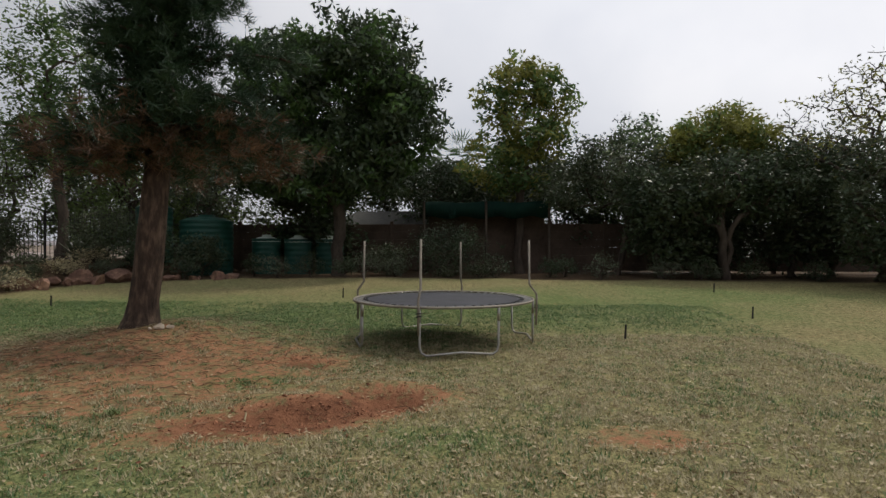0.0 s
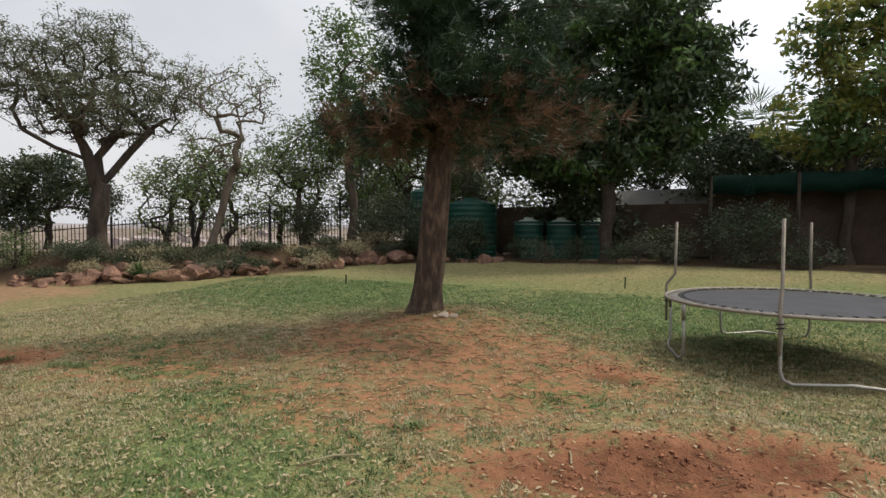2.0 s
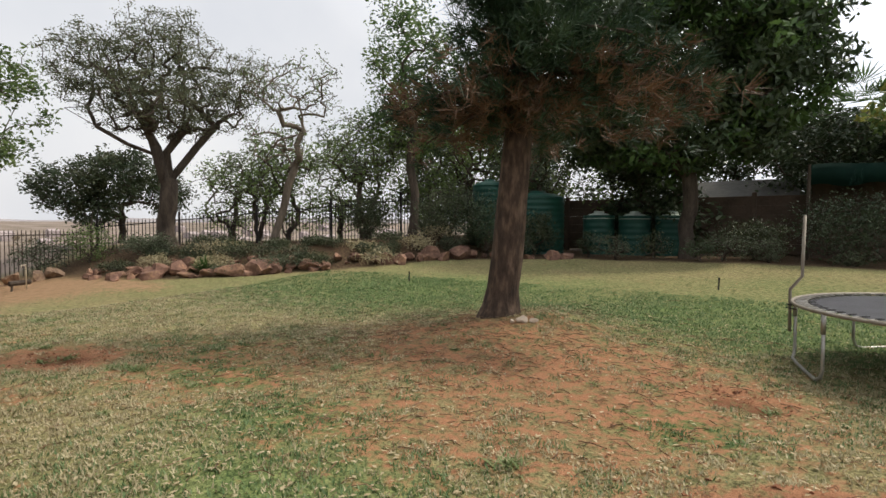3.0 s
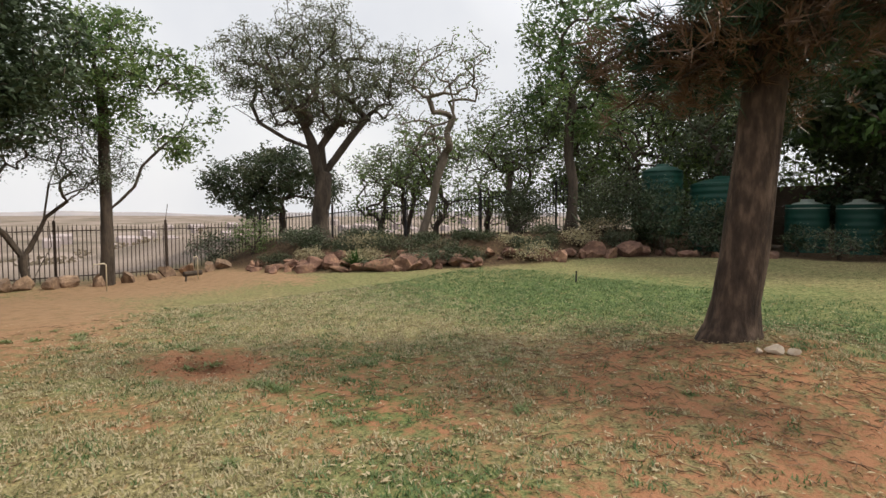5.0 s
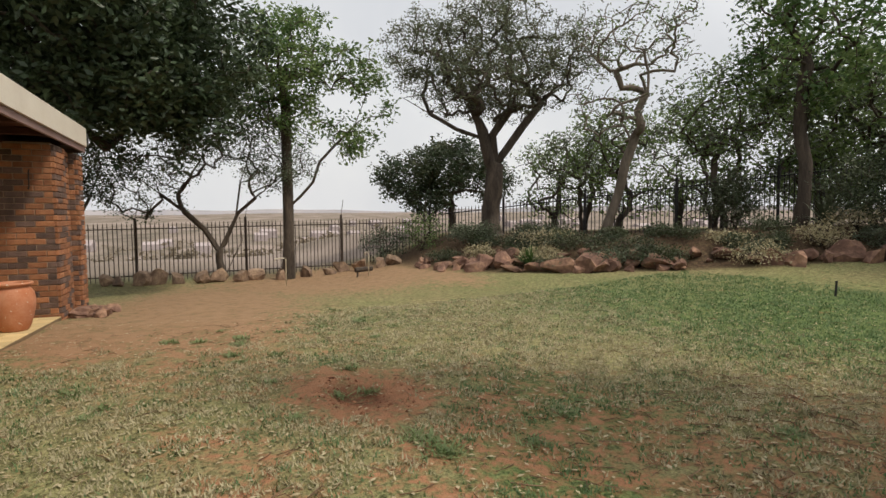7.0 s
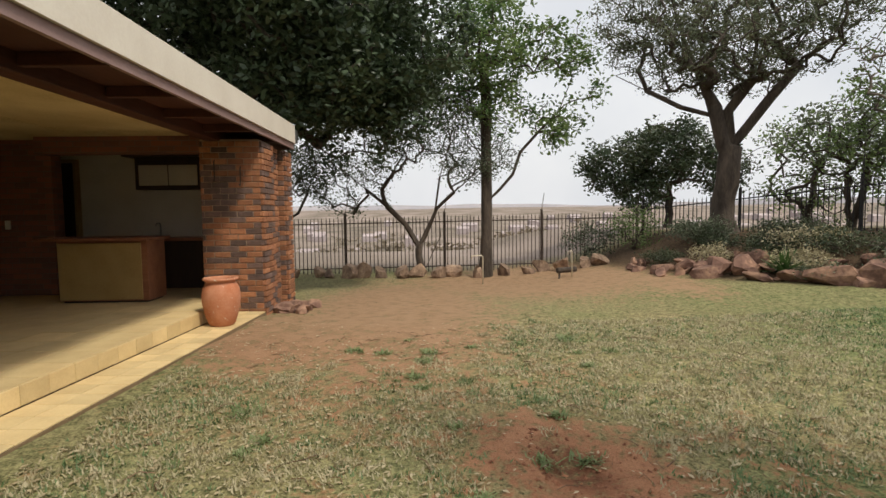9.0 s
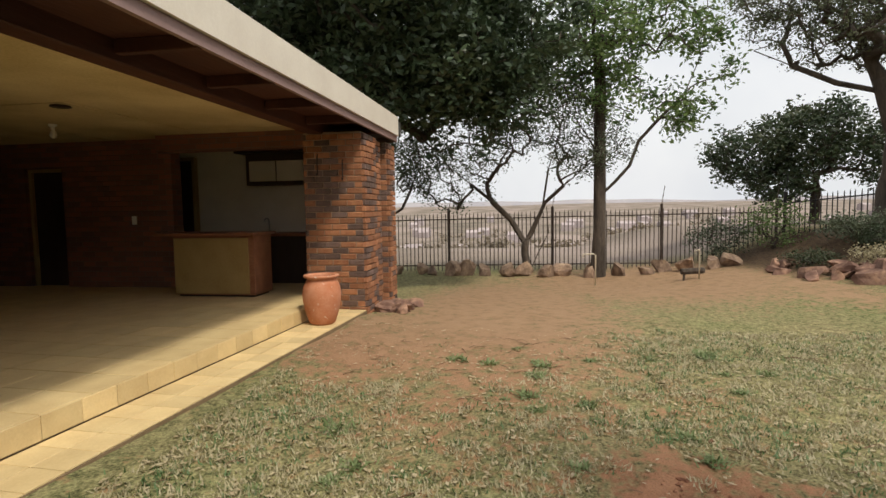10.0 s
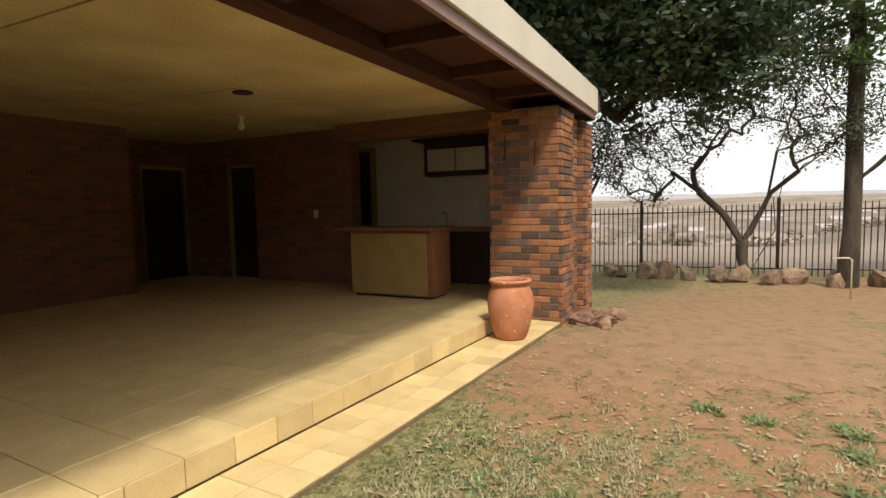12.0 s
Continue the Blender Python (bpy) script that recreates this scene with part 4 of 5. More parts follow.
def valley():
    """Scrub and a pale far settlement on the valley floor."""
    rng = np.random.default_rng(31)
    vs, fs = [], []
    for i in range(420):
        d = 26.0 + 260 * rng.uniform() ** 2.6
        x, y = -24 - d, rng.uniform(-40, 75) * (0.3 + d / 100)
        r = rng.uniform(0.3, 0.9) * (1 + d / 90)
        z = ground_z(x, y)
        c = [(x + rng.normal() * r * 0.5, y + rng.normal() * r * 0.6, z + abs(rng.normal()) * r * 0.4) for _ in range(2)]
        v, f = leaf_cloud(c, 22, r * 0.9, 0.45 * r, rng)
        o = len(vs)
        vs.extend(v)
        fs.extend([[a + o for a in q] for q in f])
    tagged(mesh_ob("valley_scrub", vs, fs, M_SHRUBFAR), "dry grey-green scrub on the valley slope", "scrub", kind="stuff")
    parts = []
    for i in range(90):
        x, y = -rng.uniform(150, 420), rng.uniform(-120, 330)
        w, d, h = rng.uniform(4, 10), rng.uniform(4, 9), rng.uniform(2.4, 4)
        z = ground_z(x, y)
        parts.append(([(x - w / 2, y - d / 2, z - 1), (x + w / 2, y - d / 2, z - 1), (x + w / 2, y + d / 2, z - 1), (x - w / 2, y + d / 2, z - 1), (x - w / 2, y - d / 2, z + h), (x + w / 2, y - d / 2, z + h), (x + w / 2, y + d / 2, z + h), (x - w / 2, y + d / 2, z + h), (x, y - d / 2, z + h + 1.2), (x, y + d / 2, z + h + 1.2)],
                      [(0, 1, 5, 8, 4), (1, 2, 6, 5), (2, 3, 7, 9, 6), (3, 0, 4, 7), (5, 6, 9, 8), (7, 4, 8, 9)]))
    v, f = join(parts)
    tagged(mesh_ob("far_houses", v, f, M_FARHOUSE), "pale far houses scattered across the valley", "houses", kind="stuff")


valley()


# ---- boundary wall, shed, tanks ----
def north_wall():
    root = tagged(new("wall_north"), "brown precast panel garden wall", "wall", kind="structure")
    y, h = 22.6, 2.0
    bm = bmesh.new()
    for i in range(20):
        x = -14.9 + i * 2.2
        add_box(bm, x - 0.07, y - 0.08, 0.2, x + 0.07, y + 0.08, 0.62 + h, 0.01)
    bm_ob("post", bm, M_PRECAST, root)
    me = None
    for i in range(19):
        for k in range(6):
            x = -14.9 + i * 2.2
            if me is None:
                o = box("panel", 0.07, -0.03, 0.008, 2.13, 0.03, 0.325, M_PRECAST, root, 0.008)
                me = o.data
            else:
                o = new("panel", me)
                o.parent = root
            o.location = (x, y + rs.uniform(-.006, .006), 0.58 + k * 0.319)


north_wall()


def shed(x0, x1, y, zt):
    root = tagged(new("shed"), "low lean-to draped with green shade net", "shed")
    zb = ground_z((x0 + x1) / 2, y) - 0.1
    box("body", x0 + 0.1, y + 1.3, zb, x1 - 0.1, y + 1.65, zt - 0.1, M_PRECAST, root)
    bm = bmesh.new()
    n = 30
    rows = []
    for i in range(n + 1):
        x = x0 + (x1 - x0) * i / n
        rows.append([bm.verts.new((x, y + 0.05 + 0.05 * math.sin(i * 1.9), zt - 0.62 + 0.05 * math.sin(i * 0.8))), bm.verts.new((x, y + 0.03 * math.sin(i * 1.3), zt - 0.02 + 0.03 * math.sin(i * 0.5))), bm.verts.new((x, y + 2.0, zt + 0.1))])
    for a, b in zip(rows, rows[1:]):
        for k in (0, 1):
            bm.faces.new((a[k], b[k], b[k + 1], a[k + 1]))
    bmesh.ops.solidify(bm, geom=bm.faces[:], thickness=0.02)
    bm_ob("net_roof", bm, M_NET, root, True)
    for x in (x0 + 0.05, (x0 + x1) / 2, x1 - 0.05):
        v, f = tube_data([(x, y + 0.02, zb), (x, y + 0.02, zt)], 0.05, 6)
        mesh_ob("post", v, f, M_BARK, root)


shed(-2.4, 2.5, 20.9, 3.3)
outbuilding = tagged(new("outbuilding"), "low outbuilding with weathered pitched sheet roof", "shed")
box("body", -7.2, 24.0, 0.3, -2.6, 27.0, 2.5, M_PRECAST, outbuilding)
v, f = [(-7.4, 23.7, 2.5), (-2.4, 23.7, 2.5), (-2.4, 27.3, 2.5), (-7.4, 27.3, 2.5), (-6.0, 25.5, 3.25), (-3.2, 25.5, 3.25)], [(0, 1, 5, 4), (1, 2, 5), (2, 3, 4, 5), (3, 0, 4), (3, 2, 1, 0)]
mesh_ob("roof", v, f, M_SHEET, outbuilding)


def tank(x, y, r, h, name="water_tank"):
    root = new(name)
    root.location = (x, y, ground_z(x, y) - 0.04)
    prof = [(r, 0)]
    z = 0.05
    while z < h:
        prof += [(r, z), (r * 0.975, z + 0.04), (r * 0.975, z + 0.1), (r, z + 0.14)]
        z += 0.2
    v, f = lathe(prof + [(r * 0.98, h)], 28)
    mesh_ob("body", v, f, M_TANK, root, True)
    v, f = lathe([(r * 1.0, h), (r * 0.97, h + 0.04), (r * 0.62, h + 0.16), (r * 0.32, h + 0.2), (r * 0.3, h + 0.27), (r * 0.02, h + 0.28)], 28)
    mesh_ob("lid", v, f, M_TANKTOP if r < 0.6 else M_TANK, root, True)
    tagged(root, "dark green ribbed plastic water tank with dusty lid", "tank", "water tanks")


for i in range(3):
    tank(-8.5 + 1.17 * i, 20.6 + 0.3 * i, 0.55, 1.27)
tank(-10.4, 19.6, 0.95, 2.0)
tank(-12.0, 18.9, 0.62, 1.95)


# ---- trampoline ----
def trampoline(cx, cy, R, h, turn):
    gz = ground_z(cx, cy)
    root = new("trampoline")
    root.location = (cx, cy, gz)
    n = 72
    ring = [(R * math.cos(2 * math.pi * i / n), R * math.sin(2 * math.pi * i / n), h) for i in range(n)]
    v, f = tube_data(ring + ring[:1], 0.018, 8, cap=False)
    mesh_ob("rim", v, f, M_POLE, root, True)
    bm = bmesh.new()
    Rm = R - 0.16
    c = bm.verts.new((0, 0, h - 0.015))
    prev = None
    for q in (0.5, 0.97, 1.0):
        cur = [bm.verts.new((Rm * q * math.cos(2 * math.pi * i / n), Rm * q * math.sin(2 * math.pi * i / n), h - 0.02 + 0.015 * q)) for i in range(n)]
        for i in range(n):
            if prev:
                bm.faces.new((prev[i], cur[i], cur[(i + 1) % n], prev[(i + 1) % n]))
            else:
                bm.faces.new((c, cur[i], cur[(i + 1) % n]))
        prev = cur
    bmesh.ops.solidify(bm, geom=bm.faces[:], thickness=0.008)
    bm_ob("jumping_mat", bm, M_MESH, root)
    v, f = tube_data([(0, 0, 0), (0.05, 0, 0.004), (0.11, 0, 0.004), (0.16, 0, 0)], [0.004, 0.011, 0.011, 0.004], 5)
    me = bpy.data.meshes.new("spring")
    me.from_pydata(v, [], f)
    me.materials.append(M_STEEL)
    tab = bpy.data.meshes.new("mat_tab")
    tab.from_pydata([(-.05, -.018, .012), (.02, -.018, .012), (.02, .018, .012), (-.05, .018, .012), (-.05, -.018, .006), (.02, -.018, .006), (.02, .018, .006), (-.05, .018, .006)], [], [(0, 1, 2, 3), (7, 6, 5, 4), (0, 4, 5, 1), (1, 5, 6, 2), (2, 6, 7, 3), (3, 7, 4, 0)])
    tab.materials.append(M_BLACK)
    for i in range(60):
        a = 2 * math.pi * i / 60
        for data, nm in ((me, "spring"), (tab, "mat_tab")):
            o = new(nm, data)
            o.parent = root
            o.location = ((Rm - 0.005) * math.cos(a), (Rm - 0.005) * math.sin(a), h - 0.002)
            o.rotation_euler = (0, 0, a)
    # four bent leg frames and four enclosure poles
    for k in range(4):
        a0 = radians(turn + 90 * k)
        s = radians(23)
        def at(a, r, z):
            return (r * math.cos(a), r * math.sin(a), z)
        x0, x1 = a0 - s, a0 + s
        p = [at(x0, R - 0.01, h), at(x0, R - 0.01, 0.14), at(x0 + 0.02, R - 0.01, 0.06), at(x0 + 0.07, R - 0.01, 0.025), at(a0, R * 0.98, 0.07), at(x1 - 0.07, R - 0.01, 0.025), at(x1 - 0.02, R - 0.01, 0.06), at(x1, R - 0.01, 0.14), at(x1, R - 0.01, h)]
        v, f = tube_data(p, 0.017, 8)
        mesh_ob("leg", v, f, M_STEEL, root, True)
        for x in (x0, x1):
            v, f = tube_data([at(x, R - 0.005, h - 0.2), at(x, R - 0.005, h - 0.005)], 0.022, 8)
            mesh_ob("leg_socket", v, f, M_STEEL, root, True)
        v, f = tube_data([at(x0, R + 0.045, h - 0.38), at(x0, R + 0.05, h - 0.02), at(x0, R + 0.05, h + 0.1), at(x0, R - 0.06, h + 0.25), at(x0, R - 0.07, h + 0.93)], 0.017, 8)
        mesh_ob("enclosure_pole", v, f, M_POLE, root, True)
        for z in (h - 0.08, h - 0.12):
            v, f = tube_data([at(x0 - 0.02, R + 0.075, z), at(x0 + 0.02, R + 0.075, z + 0.01), at(x0 + 0.025, R - 0.02, z), at(x0 - 0.02, R - 0.02, z)], 0.008, 5)
            mesh_ob("tie", v, f, M_BLACK, root)
    tagged(root, "round trampoline with grey mat and bare net poles", "trampoline")


trampoline(-0.66, 8.72, 1.43, 0.68, 284)


# ---- house and patio ----
GZ = -0.1
FZ = 0.16
XE, XW = -3.6, -14.1
house_floor = tagged(new("floor"), "sandy yellow tiled patio floor with step", "floor", kind="structure")
house_floor.matrix_world = pose(-13.5, 0.5, 0, 0, 0, -3) @ pose(13.5, -0.359, 0)
box("bedding", -15.6, -7.2, -0.5, XE, 0.345, FZ - 0.012, M_GROUT, house_floor)
box("step_bedding", XW, 0.345, -0.5, XE, 0.862, -0.022, M_GROUT, house_floor)


def ceiling():
    bm = bmesh.new()
    for i in range(6):
        for k in range(4):
            x0, y1 = -16.2 + i * 2.1, 0.24 - k * 1.9
            add_box(bm, x0 + 0.009, max(-7.2, y1 - 1.9) + 0.009, 2.62 + 0.004 * ((i + k) % 2), x0 + 2.091, y1 - 0.009, 2.66)
    tagged(bm_ob("ceiling", bm, M_CEIL), "yellowed ceiling boards with dark joints", "ceiling", kind="structure")
    tagged(box("roof", -16.1, -7.4, 2.68, XE, 1.1, 2.9, M_SHEET), "flat roof slab over the patio", "roof", kind="structure")


ceiling()


def wall(name, label, boxes, m):
    bm = bmesh.new()
    for b in boxes:
        add_box(bm, *b)
    return tagged(bm_ob(name, bm, m), label, "wall", kind="structure")


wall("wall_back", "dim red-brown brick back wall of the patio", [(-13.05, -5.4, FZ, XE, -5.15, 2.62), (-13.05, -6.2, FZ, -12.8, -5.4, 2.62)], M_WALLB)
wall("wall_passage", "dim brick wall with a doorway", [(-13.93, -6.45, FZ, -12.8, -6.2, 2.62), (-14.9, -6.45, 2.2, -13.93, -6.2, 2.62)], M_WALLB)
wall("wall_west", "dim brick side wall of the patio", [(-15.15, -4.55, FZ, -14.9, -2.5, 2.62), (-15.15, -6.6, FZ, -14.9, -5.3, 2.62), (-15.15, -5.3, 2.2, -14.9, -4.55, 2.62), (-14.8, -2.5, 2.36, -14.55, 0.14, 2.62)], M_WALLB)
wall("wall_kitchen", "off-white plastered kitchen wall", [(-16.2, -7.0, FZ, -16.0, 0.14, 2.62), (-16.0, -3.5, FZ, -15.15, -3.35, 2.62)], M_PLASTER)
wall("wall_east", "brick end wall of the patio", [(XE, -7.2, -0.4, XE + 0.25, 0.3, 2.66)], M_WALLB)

# dark doors
def door(x0, y0, x1, y1, z1):
    root = tagged(new("door_1"), "closed dark varnished door in the brick wall", "door", kind="structure")
    box("leaf", x0, y0, FZ, x1, y1, z1, M_DOOR, root, 0.004)
    dx, dy = x1 - x0, y1 - y0
    w = 0.06
    if dx > dy:
        box("frame", x0 - w, y0, FZ, x0 - 0.004, y1 + 0.05, z1 + w, M_PALE, root)
        box("frame", x1 + 0.004, y0, FZ, x1 + w, y1 + 0.05, z1 + w, M_PALE, root)
        box("frame", x0, y0, z1 + 0.004, x1, y1 + 0.05, z1 + w, M_PALE, root)
    else:
        box("frame", x0, y0 - w, FZ, x1 + 0.05, y0 - 0.004, z1 + w, M_PALE, root)
        box("frame", x0, y1 + 0.004, FZ, x1 + 0.05, y1 + w, z1 + w, M_PALE, root)
        box("frame", x0, y0, z1 + 0.004, x1 + 0.05, y1, z1 + w, M_PALE, root)


door(-14.82, -6.36, -14.0, -6.3, 2.13)
door(-15.08, -5.23, -15.02, -4.62, 2.13)
door(-15.99, -3.27, -15.94, -2.8, 2.35)

# eaves: timber beam, soffit rafters, fascia
beam = tagged(box("beam", -14.9, 0.24, 2.48, XE, 0.44, 2.675, M_BEAM, None, 0.006), "dark red stained timber beam under the eaves", "beam", kind="structure")
tagged(box("soffit", -15.9, 0.45, 2.63, XE, 1.08, 2.672, M_BEAM), "dark timber boarding under the eaves", "soffit", kind="structure")
for i in range(11):
    x = -14.7 + i * 1.1
    tagged(box("rafter", x, 0.445, 2.53, x + 0.07, 1.075, 2.628, M_BEAM, None, 0.005), "dark stained rafter end under the eaves", "rafter", "rafters", kind="structure")


def fascia():
    """Cream fascia with a small rounded outer corner, and a mauve strip along its foot."""
    root = tagged(new("fascia"), "cream painted roof fascia with mauve lower strip", "fascia", kind="structure")
    def band(name, z0, z1, out, m):
        path = [(XE, 1.1 + out)] + [(-15.75 - (0.22 + out) * math.sin(a), 0.88 + (0.22 + out) * math.cos(a)) for a in np.linspace(0, math.pi / 2, 8)] + [(-15.97 - out, -7.4)]
        inner = [(XE, 1.06)] + [(-15.75 - 0.18 * math.sin(a), 0.88 + 0.18 * math.cos(a)) for a in np.linspace(0, math.pi / 2, 8)] + [(-15.93, -7.4)]
        n = len(path)
        v = [(x, y, z) for z in (z0, z1) for x, y in path] + [(x, y, z) for z in (z0, z1) for x, y in inner]
        f = []
        for i in range(n - 1):
            f += [(i, i + n, i + n + 1, i + 1), (i + 2 * n, i + 2 * n + 1, i + 3 * n + 1, i + 3 * n), (i, i + 1, i + 1 + 2 * n, i + 2 * n), (i + n, i + 3 * n, i + 1 + 3 * n, i + 1 + n)]
        mesh_ob(name, v, f, m, root)
    band("board", 2.64, 2.95, 0.03, M_CREAM)
    band("strip", 2.545, 2.637, 0.0, M_MAUVE)


fascia()


# ---- furniture and fittings ----
def bar_counter():
    root = tagged(new("bar_counter"), "wooden bar counter with pale yellow front panel", "counter")
    box("body", -14.55, -1.9, FZ + 0.03, -14.02, -0.62, 1.06, M_WOOD, root, 0.006)
    box("panel", -14.018, -1.88, FZ + 0.05, -13.995, -0.7, 1.03, M_PALE, root, 0.004)
    box("worktop", -14.62, -2.15, 1.063, -13.9, -0.56, 1.105, M_WOOD, root, 0.01)
    box("plinth", -14.5, -1.86, FZ, -14.06, -0.66, FZ + 0.028, M_BLACK, root)


bar_counter()


def sink_unit():
    root = tagged(new("kitchen_counter"), "dark kitchen counter with sink and tap", "counter")
    box("worktop", -15.98, -2.5, 0.98, -15.4, 0.1, 1.03, M_WOOD, root, 0.006)
    for y in (-2.47, 0.02):
        box("support", -15.95, y, FZ, -15.45, y + 0.06, 0.978, M_DOOR, root)
    box("body", -15.96, -2.4, FZ, -15.5, 0.0, 0.976, M_DOOR, root, 0.004)
    v, f = tube_data([(-15.85, -1.3, 1.03), (-15.85, -1.3, 1.24), (-15.8, -1.3, 1.28), (-15.7, -1.3, 1.27), (-15.68, -1.3, 1.22)], 0.012, 6)
    mesh_ob("tap", v, f, M_STEEL, root, True)
    cab = tagged(new("wall_cabinet"), "shallow wall shelf unit with pale doors", "cabinet")
    box("body", -15.99, -1.62, 1.86, -15.7, -0.5, 2.42, M_DOOR, cab, 0.004)
    for y in (-1.55, -1.04):
        box("door", -15.695, y, 1.93, -15.68, y + 0.49, 2.28, M_PLASTER, cab, 0.003)
    box("cornice", -15.99, -1.8, 2.423, -15.62, -0.4, 2.46, M_DOOR, cab, 0.004)


sink_unit()
tagged(box("light_switch", -14.898, -3.26, 1.22, -14.885, -3.17, 1.36, M_WHITE, None, 0.004), "white light switch on the brick wall", "switch")
v, f = lathe([(0.1, 2.6), (0.11, 2.605), (0.1, 2.618)], 20)
o = mesh_ob("downlight", v, f, M_DOOR)
o.location = (-12.15, -1.85, 0)
tagged(o, "round dark downlight in the ceiling", "lamp")
lampb = tagged(new("ceiling_bulb"), "bare white bulb in a ceiling holder", "lamp")
lampb.location = (-13.2, -3.0, 0)
v, f = lathe([(0.05, 2.617), (0.05, 2.59), (0.025, 2.58), (0.025, 2.54)], 14)
mesh_ob("holder", v, f, M_WHITE, lampb)
v, f = lathe([(0.02, 2.538), (0.04, 2.5), (0.045, 2.47), (0.03, 2.435), (0.004, 2.425)], 14)
mesh_ob("bulb", v, f, M_WHITE, lampb, True)


def pot(x, y, z):
    root = tagged(new("clay_pot"), "large terracotta urn with chalky stains", "pot")
    root.location = (x, y, z)
    prof = [(0.14, 0), (0.165, 0.03), (0.2, 0.14), (0.232, 0.28), (0.24, 0.38), (0.225, 0.48), (0.19, 0.545), (0.175, 0.56), (0.178, 0.575), (0.215, 0.59), (0.222, 0.605), (0.212, 0.62), (0.175, 0.615), (0.165, 0.57), (0.19, 0.5), (0.18, 0.3)]
    v, f = lathe(prof, 36)
    mesh_ob("body", v, f, M_POT, root, True)


pot(-13.15, 0.74, -0.008)


def wall_hook(y, z0, z1):
    """Thin bent iron hook fixed to the pier's face."""
    v, f = tube_data([(-14.096, y, z1), (-14.07, y, z1 - 0.03), (-14.07, y, z0 + 0.04), (-14.05, y, z0), (-14.02, y, z0 + 0.02)], 0.008, 6)
    tagged(mesh_ob("wall_hook", v, f, M_FENCE, smooth=True), "thin black iron hook on the brick pier", "hook", "pier hooks")


wall_hook(0.73, 1.83, 2.11)
wall_hook(0.36, 1.9, 2.2)


# ---- garden bits ----
def standpipe(x, y, h, arm, label):
    z = ground_z(x, y)
    v, f = join([tube_data([(x, y, z - 0.05), (x, y, z + h), (x, y - arm * 0.15, z + h + 0.03), (x, y - arm, z + h + 0.02), (x, y - arm, z + h - 0.05)], 0.015, 7)])
    tagged(mesh_ob("standpipe", v, f, M_PIPE, smooth=True), label, "pipe", "garden pipes")


standpipe(-19.6, 4.8, 0.7, 0.28, "cream plastic standpipe in bare earth")
standpipe(-19.4, 7.0, 0.62, 0.1, "thin cream plastic standpipe in bare earth")
log = tagged(new("log"), "short sawn log on twig legs by the rocks", "log")
v, f = tube_data([(-19.5, 6.65, ground_z(-19.5, 6.7) + 0.2), (-19.6, 7.15, ground_z(-19.5, 6.7) + 0.22)], 0.07, 8)
mesh_ob("body", v, f, M_BARK, log)
v, f = tube_data([(-19.5, 6.7, ground_z(-19.5, 6.7) - 0.03), (-19.51, 6.72, ground_z(-19.5, 6.7) + 0.2)], 0.03, 6)
mesh_ob("leg", v, f, M_BARK, log)
for px, py in ((2.3, 9.1), (5.3, 11.2), (5.9, 14.5), (-10.0, 11.8), (-3.5, 13.2)):
    z = ground_z(px, py)
    v, f = tube_data([(px, py, z - 0.05), (px + 0.01, py, z + 0.2), (px + 0.01, py, z + 0.24)], [0.018, 0.016, 0.02], 6)
    tagged(mesh_ob("sprinkler_peg", v, f, M_BLACK), "short black irrigation peg in the lawn", "peg", "irrigation pegs")
for i, (x, y, s) in enumerate(((-5.0, 7.98, 0.1), (-4.86, 8.05, 0.07), (-5.1, 7.9, 0.06))):
    ob = new("pale_stone", ROCKS[i].copy())
    ob.data.materials[0] = M_BONE
    ob.location, ob.scale, ob.rotation_euler = (x, y, ground_z(x, y) + s * 0.4), (s, s * 0.7, s * 0.6), (0, 0, i)
    tagged(ob, "pale broken stone at the foot of the pine", "stone", "pale stones")
for i in range(11):
    x, y, s = -14.75 + rs.uniform(-0.5, 0.3), 1.15 + rs.uniform(-0.05, 0.32), rs.uniform(0.1, 0.19)
    rock(x, y, s * 1.4, s, s * 0.8, "broken rock heaped at the foot of the pier", "rubble rocks")


def scatter_blades(name, count, xr, yr, m, seed, size, keep, label):
    """Short grass as single tapering blades in tufts."""
    rng = np.random.default_rng(seed)
    vs, fs = [], []
    while len(fs) < count:
        x, y = rng.uniform(*xr), rng.uniform(*yr)
        if y < 1.06 and x < XE + 0.3 or not keep(x, y, rng):
            continue
        z = ground_z(x, y)
        for _ in range(4):
            a, l = rng.uniform(0, 6.28), size * rng.uniform(0.5, 1.3)
            t = rng.uniform(0.3, 1.1)
            bx, by = x + rng.normal() * 0.03, y + rng.normal() * 0.03
            c, s = math.cos(a), math.sin(a)
            k = len(vs)
            vs += [(bx - s * 0.007, by + c * 0.007, z - 0.004), (bx + s * 0.007, by - c * 0.007, z - 0.004), (bx + c * l * t, by + s * l * t, z + l * (1.05 - 0.55 * t))]
            fs.append((k, k + 1, k + 2))
    tagged(mesh_ob(name, vs, fs, m), label, "grass", kind="stuff")


def bare(x, y):
    b = 0
    for cx, cy, rx, ry, turn, w in PITS:
        c, s = math.cos(radians(turn)), math.sin(radians(turn))
        u, v = ((x - cx) * c + (y - cy) * s) / rx, (-(x - cx) * s + (y - cy) * c) / ry
        b = max(b, min(1, max(0, 1.6 - math.hypot(u, v))) * w)
    return b + 0.45 * noise.noise((x * 2.5, y * 2.5, 1))


def lushness(x, y):
    b = 0
    for cx, cy, rx, ry, turn, w in LUSH:
        b = max(b, min(1, max(0, 1.6 - math.hypot((x - cx) / rx, (y - cy) / ry))) * w)
    return b


